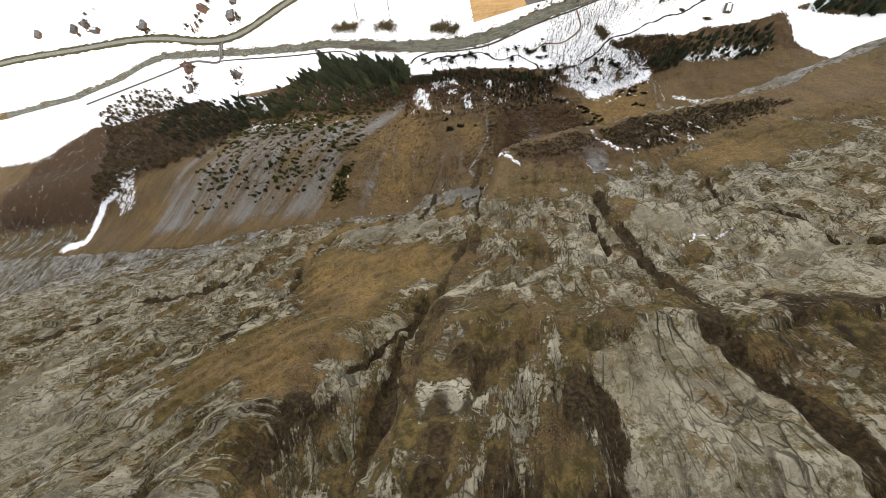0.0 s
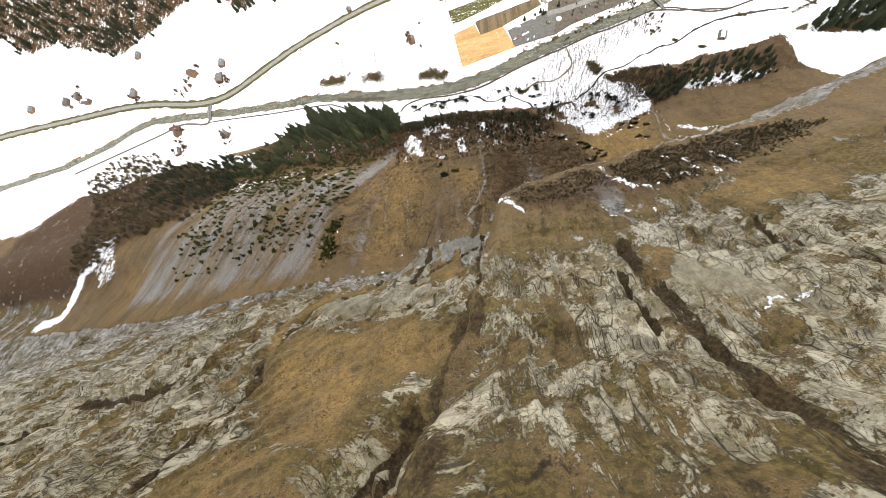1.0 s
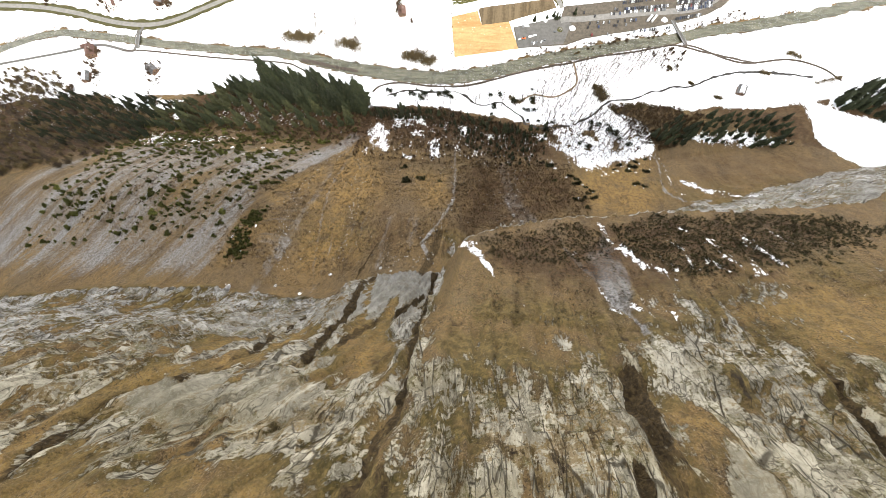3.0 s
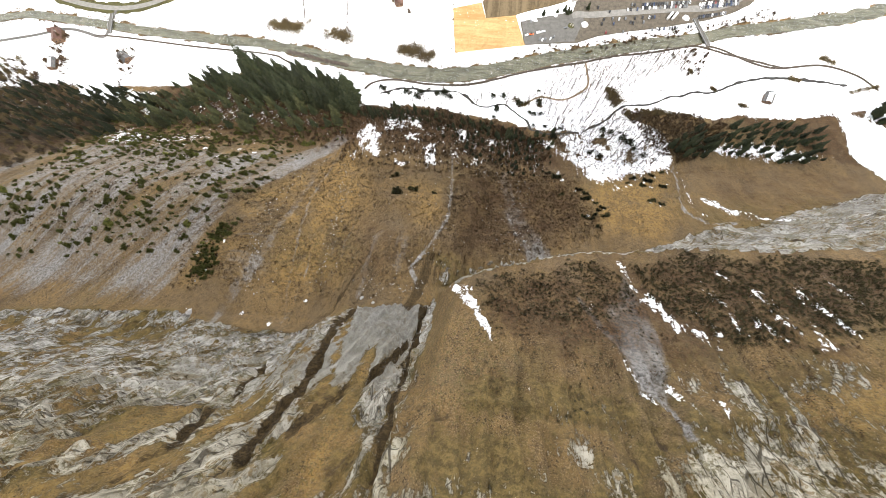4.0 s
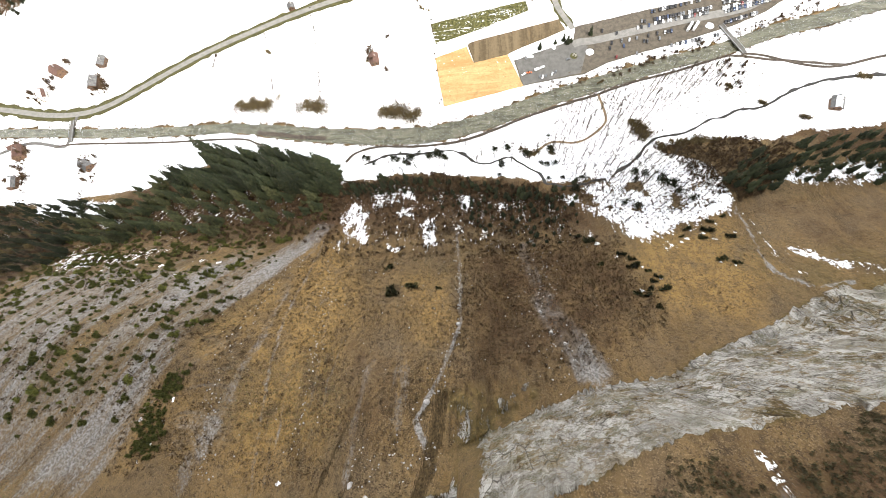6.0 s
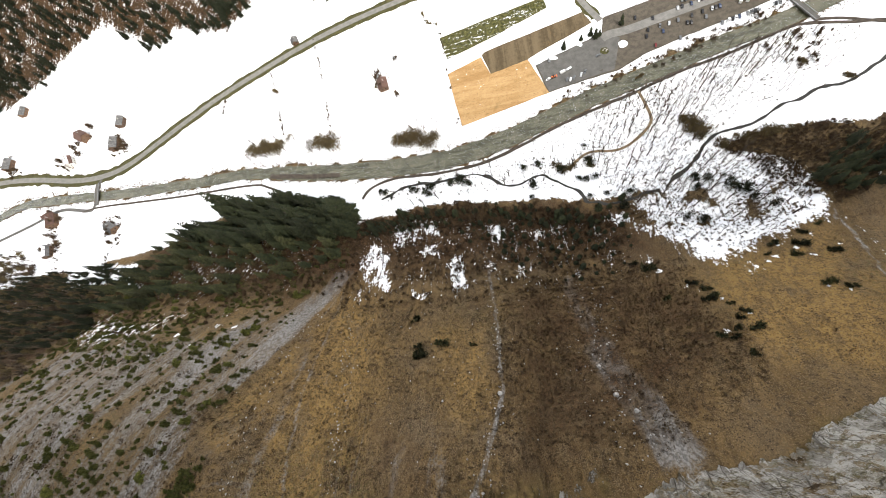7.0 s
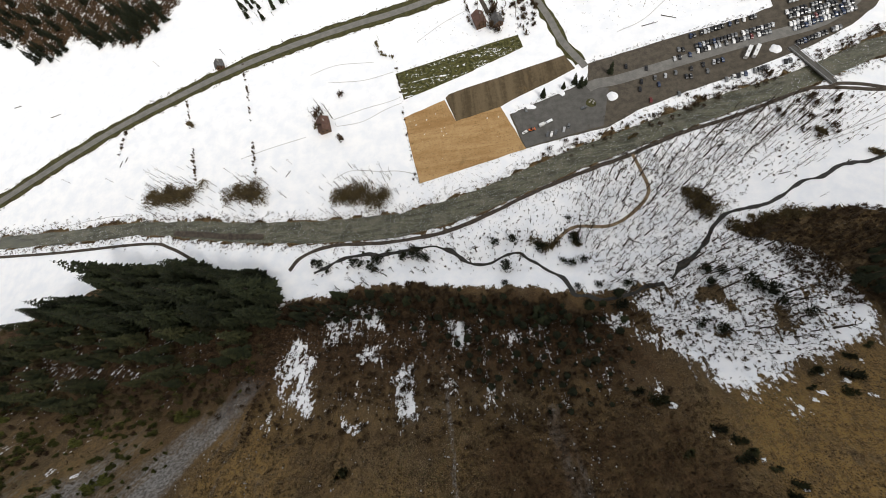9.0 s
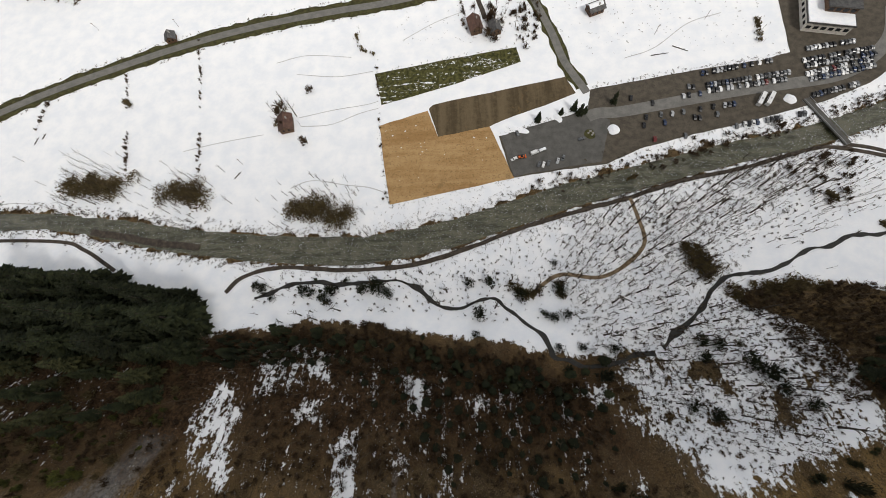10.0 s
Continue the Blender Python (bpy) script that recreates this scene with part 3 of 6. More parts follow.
    snow = snow * (1 - 0.8 * area([(122, 288), (150, 290), (200, 284), (262, 286), (330, 300), (300, 230), (160, 236), (150, 262)], 4))
    for pts, amount, soft in (([(-10, 99), (-4, 98), (1, 93), (5, 86), (9, 77), (6, 77), (0, 85), (-5, 91)], 0.6, 1.4), ([(-3, 99), (2, 98), (1, 94), (-4, 95)], 0.6, 2),
                              
                              ([(-118, 240), (-110, 258), (-92, 250), (-84, 232), (-84, 212), (-96, 208), (-112, 216)], 0.5, 6), ([(-100, 270), (-60, 270), (-50, 246), (-92, 240)], 0.52, 6),
                              ([(-30, 256), (-10, 254), (-12, 234), (-20, 232)], 0.64, 5), ([(-52, 232), (-38, 236), (-34, 206), (-46, 202)], 0.58, 4)) + (([(-78, 244), (-58, 248), (-52, 234), (-68, 232)], 0.52, 4), ([(-76, 213), (-64, 208), (-68, 202)], 0.58, 2), ([(-10, 238), (-2, 240), (-4, 206), (-12, 208)], 0.52, 4),
                              ([(60, 262), (84, 264), (128, 278), (158, 264), (164, 240), (158, 222), (124, 212), (96, 203), (74, 222)], 0.64, 7), ([(38, 248), (60, 252), (78, 236), (72, 222), (50, 236)], 0.5, 5), ([(0, 248), (14, 244), (14, 232), (4, 234)], 0.5, 4), ([(60, 216), (68, 218), (66, 206), (58, 206)], 0.5, 3)) + (([(-70, 211), (-60, 212), (-59, 206), (-66, 205)], 0.56, 2), ([(164, 194), (180, 178), (196, 174), (172, 198)], 0.6, 3), ([(-1200, 400), (-620, 310), (-596, 272), (-690, 205), (-1200, 215)], 0.9, 8), ([(-700, 206), (-600, 268), (-540, 180), (-486, 116), (-530, 60), (-760, 60)], 0.28, 8), ([(-410, 282), (-318, 268), (-322, 252), (-400, 250)], 0.75, 5), ([(-600, 285), (-560, 306), (-440, 274), (-350, 230), (-400, 185), (-520, 180)], 0.33, 10),
                              ([(-174, 74), (-165, 74), (-165, 70), (-172, 70)], 0.62, 1.5)) + (([(-184, 110), (-172, 122), (-178, 98)], 0.46, 4), ([(8, 252), (34, 246), (30, 232), (10, 240)], 0.52, 6),
                              ([(176, 256), (240, 260), (290, 246), (250, 234), (190, 240)], 0.56, 6), ([(302, 300), (340, 276), (420, 262), (420, 180), (320, 190), (300, 250)], 0.92, 4),
                              ([(-360, 208), (-320, 226), (-250, 214), (-210, 222), (-230, 198), (-300, 190)], 0.48, 8), ([(-300, 270), (-200, 290), (-140, 262), (-150, 230), (-260, 226)], 0.37, 8),
                              ([(-330, 250), (-310, 262), (-290, 244), (-310, 232)], 0.6, 5)) + (([(100, 204), (112, 208), (116, 196), (104, 194)], 0.45, 3), ([(-480, 160), (-440, 170), (-430, 110), (-460, 90)], 0.5, 5), ([(-640, 270), (-560, 305), (-440, 272), (-350, 230), (-400, 180), (-640, 150)], 0.29, 15)):
        snow = np.maximum(snow, amount * area(pts, soft * 1.3, False))
    for pts, w, amount in (([(61, 113), (62, 107), (62, 102)], 2.6, 0.62), ([(65, 99), (69, 94), (71, 90)], 3.4, 0.66), ([(89, 104), (91, 97), (90, 89)], 3.0, 0.6), ([(72, 105), (74, 102)], 3, 0.6), ([(75, 90), (80, 86)], 3, 0.6),
                           ([(106, 105), (104, 98), (105, 93)], 4.0, 0.64), ([(96, 93), (100, 90)], 3, 0.62), ([(44, 96), (44, 91)], 2, 0.62), ([(44, 87), (48, 76), (50, 69), (54, 67)], 1.7, 0.6), ([(62, 76), (68, 73), (71, 69)], 2.4, 0.56)) + (([(119, 108), (120, 101), (122, 93)], 3.5, 0.62), ([(112, 96), (109, 88)], 3, 0.6), ([(132, 112), (134, 104)], 3, 0.6), ([(81, 96), (82, 88)], 2.2, 0.6), ([(58, 72), (63, 66)], 2.2, 0.58), ([(97, 112), (99, 109)], 2, 0.6), ([(62, 15), (74, 20), (84, 22)], 1.2, 0.66), ([(176, 193), (183, 183), (197, 178), (210, 172)], 3.0, 0.66), ([(160, 229), (164, 211), (161, 181), (166, 176)], 1.5, 0.6), ([(-526, 61), (-502, 67), (-501, 89), (-486, 116), (-468, 127)], 7, 0.95)):
        snow = np.maximum(snow, (amount - 0.17) * lane(pts, w * 2.0, 0.0))
    snow = np.maximum(snow, 0.34 * area([(-122, 200), (-70, 204), (0, 196), (60, 204), (62, 246), (20, 256), (-20, 264), (-80, 272), (-118, 274)], 8))
    snow = np.maximum(snow, 0.29 * area([(-345, 235), (-150, 240), (-122, 250), (-122, 225), (-158, 204), (-217, 196), (-345, 196)], 8))
    for sx, sy in ((77, 196), (81, 192), (89, 187), (97, 179), (84, 171), (131, 187), (137, 184), (128, 212), (134, 209), (122, 206), (143, 215), (138, 203), (62, 209), (68, 206), (150, 208), (112, 201), (118, 204), (-66, 206), (-72, 209), (-163, 118), (-166, 108), (-170, 98), (-174, 92), (-184, 200), (-176, 196), (-196, 202), (-222, 198), (-240, 200), (-206, 190), (-262, 196), (-230, 186), (-112, 70), (-132, 74), (-98, 84)):
        snow = np.maximum(snow, 0.56 * step(3.2, 1.0, np.hypot(mx - sx, 1.3 * (my - sy))))
    gap, w = river_gap(x, y)
    bank = step(w + 9, w + 1, gap)
    snow = snow - 0.5 * bank * step(-0.2, 0.5, rough(x, y, 0, 6, 2, 12)) - 0.5 * step(w + 1.5, w, gap)
    snow = snow * (1 - 0.62 * area(FAR_WOODS, 6))
    snow = snow - 0.28 * area([(40, 292), (62, 328), (128, 346), (190, 352), (150, 320), (130, 290), (150, 250), (118, 214), (58, 256)], 9) * step(0.0, 0.6, rough(x, y, 0, 9, 3, 14))
    for pts, w in (([(78, 400), (99, 408), (185, 419), (250, 436)], 5), ([(31, 349), (80, 354), (186, 380)], 4), ([(89, 336), (91, 325), (92, 312), (83, 302), (68, 295), (50, 297), (34, 286)], 6)):
        snow = snow - 0.2 * step(w, 0, line_gap(x, y, pts))
    # gravel: the scree apron that runs askew down the slope, its gully, and paths
    scree = np.maximum(0.5 * area([(-350, 206), (-180, 206), (-128, 230), (-150, 176), (-164, 138), (-182, 96), (-200, 74), (-420, 62)], 14), 0.33 * area([(-170, 150), (-130, 190), (-122, 92), (-160, 84)], 8))
    for pts, w, amount in (([(-121, 234), (-134, 212), (-148, 188), (-160, 168)], 12, 0.66), ([(-121, 234), (-130, 192), (-127, 144), (-133, 118), (-138, 102)], 4.5, 0.44), ([(-133, 118), (-146, 84), (-145, 67)], 9, 0.45), ([(-121, 217), (-121, 166), (-115, 123), (-112, 92), (-106, 71)], 2.2, 0.42), ([(-111, 172), (-106, 127), (-104, 101), (-105, 72)], 1.6, 0.38),
                           ([(-27, 236), (-25, 205), (-22, 176), (-21, 154), (-27, 131), (-36, 112), (-28, 96)], 2.3, 0.56), ([(20, 205), (21, 192), (27, 168), (36, 148)], 9, 0.48)) + (([(27, 166), (36, 148), (44, 131)], 16, 0.6),
                           ([(159, 228), (158, 203), (153, 178), (166, 168), (182, 170)], 2.0, 0.62), ([(-106, 200), (-94, 150), (-88, 100)], 2.5, 0.4), ([(-82, 150), (-84, 110)], 2, 0.4),
                           ([(40, 96), (46, 86), (52, 76), (58, 62)], 2.2, 0.6), ([(-60, 150), (-66, 110), (-62, 92)], 4, 0.4), ([(-50, 140), (-44, 110)], 9, 0.38)):
        scree = np.maximum(scree, amount * lane(pts, w))
    scree = np.maximum(scree, 0.58 * area([(59, 109), (62, 108), (63, 98), (64, 84), (60, 74), (54, 66), (49, 70), (48, 83), (49, 95), (56, 101)], 2, False))
    ochre = 0.16 + 0.79 * area([(-124, 214), (-106, 214), (-84, 170), (-84, 92), (-124, 86), (-132, 130)], 9)
    ochre = np.maximum(ochre, 0.95 * area([(-62, 188), (-33, 184), (-24, 150), (-34, 142), (-50, 165)], 6))
    ochre = np.maximum(ochre, 1.0 * area([(80, 200), (96, 207), (150, 217), (157, 180), (125, 152), (95, 155)], 9))
    ochre = np.maximum.reduce([ochre, ledges, 0.5 * face, 0.2 * spur * step(84, 60, y), 0.5 * area([(-200, 112), (-140, 150), (-134, 90), (-190, 80)], 9), 0.6 * area([(-420, 120), (-200, 110), (-190, 76), (-420, 60)], 14) * step(-0.3, 0.4, rough(x, y, 0, 24, 3, 22)), 0.8 * area([(-160, 148), (-136, 190), (-130, 150), (-150, 128)], 4)])
    green = np.maximum(0.75 * area([(-350, 206), (-180, 212), (-150, 170), (-190, 110), (-350, 100)], 14), 0.25 + 0.45 * step(0.0, 0.6, rough(x, y, 0, 40, 2, 21)))
    green = np.maximum(green, 0.7 * area([(46, 117), (88, 122), (150, 122), (160, 112), (110, 90), (44, 100)], 8))
    green = np.maximum(green, 0.7 * strips)
    woods = np.maximum.reduce([0.78 * area([(-320, 222), (-124, 212), (-70, 218), (0, 208), (72, 210), (76, 250), (60, 262), (-130, 292), (-320, 300)], 26),
                               0.6 * area([(-24, 216), (84, 216), (92, 160), (50, 128), (-20, 116)], 20), 0.44 * area([(-80, 150), (-40, 140), (-40, 100), (-80, 96)], 12), 0.4 * area([(-90, 214), (-20, 214), (-24, 190), (-84, 192)], 10),
                               0.62 * area([(120, 288), (170, 288), (215, 274), (300, 232), (420, 250), (420, 330), (180, 290)], 8), 0.9 * area(FAR_WOODS, 6), 0.4 * area([(160, 240), (300, 236), (300, 160), (170, 190)], 14)] + [0.8 * area([(-700, 200), (-600, 275), (-560, 312), (-500, 296), (-425, 268), (-330, 236), (-345, 190), (-430, 140), (-500, 90), (-700, 90)], 12),
                               0.6 * area([(-8, 96), (14, 107), (46, 117), (90, 123), (150, 124), (160, 110), (100, 80), (20, 70), (-6, 84)], 12), 0.6 * area([(60, 116), (90, 123), (150, 124), (180, 124), (120, 88), (72, 92)], 8)])
    # how much grass the rock bears, and which way its beds run
    moss = 0.44 + 0.2 * rough(x, y, z, 30, 2, 51) + 0.1 * area([(-36, 24), (14, 20), (16, -60), (-44, -60)], 8) - 0.34 * area([(13, -12), (22, -9), (37, -10), (44, -24), (42, -46), (13, -46)], 2, False)
    moss = moss - 0.28 * area([(66, 8), (97, 20), (124, 18), (78, -6), (58, -7)], 4) - 0.26 * area([(36, 26), (58, 36), (86, 30), (74, 16), (50, 16)], 4) - 0.2 * area([(8, 43), (41, 50), (43, 36), (34, 27), (6, 31)], 3)
    moss = moss - (0.08 + 0.16 * step(-170, -90, x)) * step(215, 190, z) * face - 0.22 * wall - 0.24 * area([(-98, 32), (-86, 41), (-57, 42), (-34, 33), (-43, 26), (-69, 28)], 2, False) - 0.2 * area([(-62, 90), (-22, 92), (-22, 52), (-58, 52)], 5)
    moss = moss + 0.12 * area([(-12, 72), (60, 70), (60, 50), (-12, 46)], 6) - 0.3 * area([(-220, -24), (-100, -30), (-96, -60), (-220, -60)], 8) + 0.2 * dark_zone
    slant = step(-5, -80, x)
    fall_x = x - 0.6 * (y - 220) * step(-95, -175, x)
    bed_x = x + slant * 0.75 * (z - 230) + 3 * rough(x, y, z, 45, 2, 53)
    # the rock's relief: ribs, broken beds and ledges
    hold = np.maximum(rock, 0.06) * near
    bed = (bed_x + 1.6 * rough(x, y, z, 26, 2, 31)) / 7.0
    saw = (bed - np.floor(bed)) - 0.5
    bed = (0.6 * z + 0.3 * y + 3.5 * rough(x, y, z, 50, 2, 32)) / 11
    saw = saw + 0.8 * ((bed - np.floor(bed)) - 0.5)
    ribs = 1 - 2 * np.abs(rough(x, 0.35 * y, 0.3 * z, 15, 3, 33))
    d = hold * (1.6 * ribs + 2.2 * saw + 1.3 * rough(x, y, z, 6, 3, 35) + 2.2 * rough(x, y, z, 34, 2, 37))
    blocks = 2.6 * rough(x, 0.55 * y, 0.55 * z, 13, 3, 43)
    part_of = blocks - np.floor(blocks)
    d = d + hold * 1.5 * (np.floor(blocks) + step(0.78, 1.0, part_of))
    d = d - 2.4 * cut * np.maximum(rock, 0.15) + near * 0.35 * rough(x, y, z, 7, 3, 39) * step(4, 14, z)
    d = d * (1 - 0.8 * step(3.0, 6.0, steep) * (x > -20))
    d = d * step(12, 40, z + 30 * rock) + 0.1 * near * rough(x, y, 0, 14, 2, 41)
    v = np.stack([x, y, z], 1) + n * d[:, None]
    nx, ny = len(xs), len(ys)
    i = (np.arange(ny - 1)[:, None] * nx + np.arange(nx - 1)).ravel()
    quads = np.stack([i, i + 1, i + nx + 1, i + nx], 1)
    me = bpy.data.meshes.new("ground")
    me.vertices.add(len(v))
    me.vertices.foreach_set("co", v.ravel())
    me.loops.add(quads.size)
    me.loops.foreach_set("vertex_index", quads.ravel())
    me.polygons.add(len(quads))
    me.polygons.foreach_set("loop_start", np.arange(0, quads.size, 4))
    me.polygons.foreach_set("use_smooth", np.ones(len(quads), bool))
    me.update(calc_edges=True)
    for word, cols in (("zone", (rock, snow, scree, dark_zone)), ("tone", (ochre, green, woods, moss))):
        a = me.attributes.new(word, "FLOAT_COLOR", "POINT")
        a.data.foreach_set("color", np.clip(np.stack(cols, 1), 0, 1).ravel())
    a = me.attributes.new("bed", "FLOAT_VECTOR", "POINT")
    a.data.foreach_set("vector", np.stack([bed_x, y, z], 1).ravel())
    a = me.attributes.new("fall", "FLOAT_VECTOR", "POINT")
    a.data.foreach_set("vector", np.stack([fall_x, y, z], 1).ravel())
    me.materials.append(GROUND)
    return tagged(new("ground", me), "snowy valley floor below a brown grass slope and grey limestone cliff", "mountainside", kind="structure")


ground = build_ground()


# ---- ribbons on the ground: river, roads, paths, brooks ----
def smooth_line(pts, gap):
    """Points along a smooth line through the given ones."""
    p = [Vector((*q, 0)) for q in pts]
    p = [2 * p[0] - p[1], *p, 2 * p[-1] - p[-2]]
    out = []
    for a, b, c, d in zip(p, p[1:], p[2:], p[3:]):
        k = max(1, int((c - b).length / gap))
        for s in range(k):
            t = s / k
            out.append(0.5 * (2 * b + (c - a) * t + (2 * a - 5 * b + 4 * c - d) * t * t + (3 * b - a - 3 * c + d) * t**3))
    return [*out, p[-2]]


def ribbon(name, pts, width, lift, material, label, category, gap=3.0, flat=None, ragged=0.0):
    line = smooth_line(pts, gap)
    v, f = [], []
    across = 5
    for k, p in enumerate(line):
        way = (line[min(k + 1, len(line) - 1)] - line[max(k - 1, 0)]).normalized()
        side = Vector((-way.y, way.x, 0))
        w = width(p.x) if callable(width) else width
        for j in range(across):
            s = (j / (across - 1) - 0.5) * w * (1 + ragged * noise.noise(Vector((p.x * 0.15, p.y * 0.15, j * 3.1))))
            q = p + side * s
            v.append((q.x, q.y, flat if flat is not None else float(ground_z(q.x, q.y)) + lift + (0.04 if 0 < j < across - 1 else 0)))
        if k:
            a = (k - 1) * across
            f += [(a + j, a + j + 1, a + across + j + 1, a + across + j) for j in range(across - 1)]
    return tagged(new(name, mesh(name, v, f, material, True)), label, category, kind="structure")


def sheet(name, outline, lift, material, label, category, cell=6.0):
    """A flat area with its outline, laid on the ground."""
    bm = bmesh.new()
    face = bm.faces.new([bm.verts.new((x, y, 0)) for x, y in outline])
    if face.normal.z < 0:
        face.normal_flip()
    bmesh.ops.subdivide_edges(bm, edges=bm.edges[:], cuts=6)
    bmesh.ops.triangulate(bm, faces=bm.faces[:])
    for v in bm.verts:
        v.co.x += 0.5 * noise.noise(v.co * 0.3)
        v.co.y += 0.5 * noise.noise(v.co * 0.3 + Vector((9, 0, 0)))
        v.co.z = float(ground_z(v.co.x, v.co.y)) + lift
    bm.normal_update()
    for fc in bm.faces:
        if fc.normal.z < 0:
            fc.normal_flip()
    me = bpy.data.meshes.new(name)
    bm.to_mesh(me)
    bm.free()
    me.materials.append(material)
    return tagged(new(name, me), label, category, kind="structure")


ribbon("river", list(zip(RIVER_X, RIVER_Y)), lambda x: 2.0 * float(river_gap(x, 0)[1]) + 0.8, 0, RIVER, "shallow grey-green river over stones", "river", 4, flat=-1.0, ragged=0.22)
MAIN_ROAD = [(-1300, 350), (-980, 378), (-810, 394), (-669, 395), (-560, 395), (-500, 388), (-440, 375), (-400, 372), (-369, 378), (-336, 394), (-291, 417), (-257, 432), (-221, 445), (-185, 457), (-147, 467), (-110, 474), (-72, 479), (-35, 483), (60, 500), (200, 520), (420, 560)]
ribbon("verge", MAIN_ROAD, 13.5, 0.12, VERGE, "strip of dull grass beside the road", "verge", ragged=0.35)
ribbon("road", MAIN_ROAD, 5.6, 0.25, ROAD, "grey asphalt valley road cleared of snow", "road")
ribbon("verge", [(46, 498), (53, 474), (61, 447), (66, 425), (74, 406)], 8.0, 0.12, VERGE, "strip of dull grass beside the lane", "verge", 1.0, ragged=0.4)
ribbon("lane", [(46, 498), (53, 474), (61, 447), (66, 425), (76, 402)], 4.6, 0.22, ROAD, "narrow asphalt lane to the car park", "lane")
sheet("car_park", [(25, 377), (50, 384), (75, 391), (78, 404), (99, 407), (143, 413), (174, 416), (190, 420), (194, 458), (260, 458), (262, 430), (240, 406), (224, 396), (200, 387), (159, 377), (128, 371), (98, 364), (80, 356), (55, 354), (30, 351)], 0.10, GRIT_LOT, "gritted brown car park beside the river", "car park")
ribbon("lot_road", [(74, 386), (80, 388), (93, 388), (130, 393), (161, 397), (185, 399), (209, 402), (228, 411), (244, 426), (252, 446)], 7.0, 0.24, ROAD, "asphalt lane through the car park", "lane")
sheet("asphalt_lot", [(26, 377), (50, 384), (74, 390), (86, 383), (78, 358), (55, 355), (31, 352)], 0.16, ASPHALT, "dark asphalt lot beside the straw-coloured field", "car park")
sheet("straw_field", [(-43, 389), (-15, 397), (-9, 379), (20, 384), (31, 351), (-36, 339)], 0.14, HAYFIELD, "straw-coloured bare field edged by snow", "field")
sheet("stubble_field", [(-14, 398), (-12, 401), (65, 414), (70, 402), (27, 387), (20, 384), (-9, 379)], 0.13, STUBBLE, "brown stubble field beside the straw-coloured one", "field")
sheet("thawing_field", [(-47, 426), (0, 433), (39, 438), (41, 427), (0, 414), (-42, 403)], 0.13, THAW, "strip of green grass with thawing snow rows", "field")
ribbon("footpath", [(-120, 294), (-112, 302), (-92, 306.5), (-56, 303.5), (-21, 305.5), (6, 313), (32, 322), (62, 330), (88, 336), (114, 343.5), (152, 350.5), (182, 358), (197, 358), (217, 352), (268, 340)], 2.3, 0.18, PATH, "dark riverside footpath through snow", "path", 1.5, ragged=0.45)
ribbon("footpath", [(-420, 337), (-393, 338), (-303, 331), (-226, 327), (-206, 321), (-192, 313), (-184, 308)], 2.0, 0.18, PATH, "dark riverside footpath through snow", "path", 2.5)
ribbon("farm_track", [(89, 336), (91, 325), (92, 312), (83, 302), (68, 295), (50, 297), (40, 292), (34, 286)], 1.9, 0.2, TRACK, "muddy tan farm track with wheel ruts", "track", 2.0, ragged=0.2)
for line in ([(-104, 290), (-96, 293), (-86, 297), (-70, 297.5), (-60, 296), (-49, 297), (-32, 297), (-25, 295), (-20, 292), (-14, 286), (-7, 282.5), (1, 282), (10, 286), (17, 286), (21, 282), (25, 279), (29, 275), (31, 273), (37, 268), (39, 262), (41, 258), (48, 256), (54, 254), (66, 255), (75, 258), (84, 259)],
             [(88, 261), (98, 269), (106, 274), (112, 279), (121, 290), (130, 294), (143, 294.5), (155, 299), (166, 305), (176, 306), (188, 311), (205, 312), (233, 325), (268, 330), (320, 326)]):
    ribbon("brook", line, lambda x: 1.9 + 0.9 * noise.noise(Vector((x * 0.16, 5, 1))) + 0.35 * noise.noise(Vector((x * 0.7, 2, 1))), 0.2, BROOK, "narrow dark brook winding through snow", "brook", 0.8, ragged=1.3)


TROD = plain("trodden_snow", (0.4, 0.39, 0.37), (0.62, 0.62, 0.62), 0.8, 0.9)
for line in ([(-92, 398), (-70, 402), (-52, 404), (-44, 406)], [(-90, 392), (-72, 392), (-56, 398), (-44, 401)], [(-160, 380), (-140, 384), (-112, 388)], [(-60, 352), (-48, 350), (-38, 346)], [(-92, 352), (-80, 356), (-60, 352)],
             [(-30, 450), (-10, 462), (10, 470)], [(-96, 430), (-70, 426), (-48, 428)], [(-110, 440), (-90, 444), (-62, 440)], [(100, 424), (118, 430), (140, 446), (160, 452)], [(176, 326), (210, 334), (250, 348)], [(178, 324), (212, 332), (252, 346)], [(-300, 350), (-262, 352), (-240, 350)]):
    ribbon("snow_track", line, 0.5, 0.16, TROD, "thin trodden track across the snow", "track", 2.0, ragged=0.5)


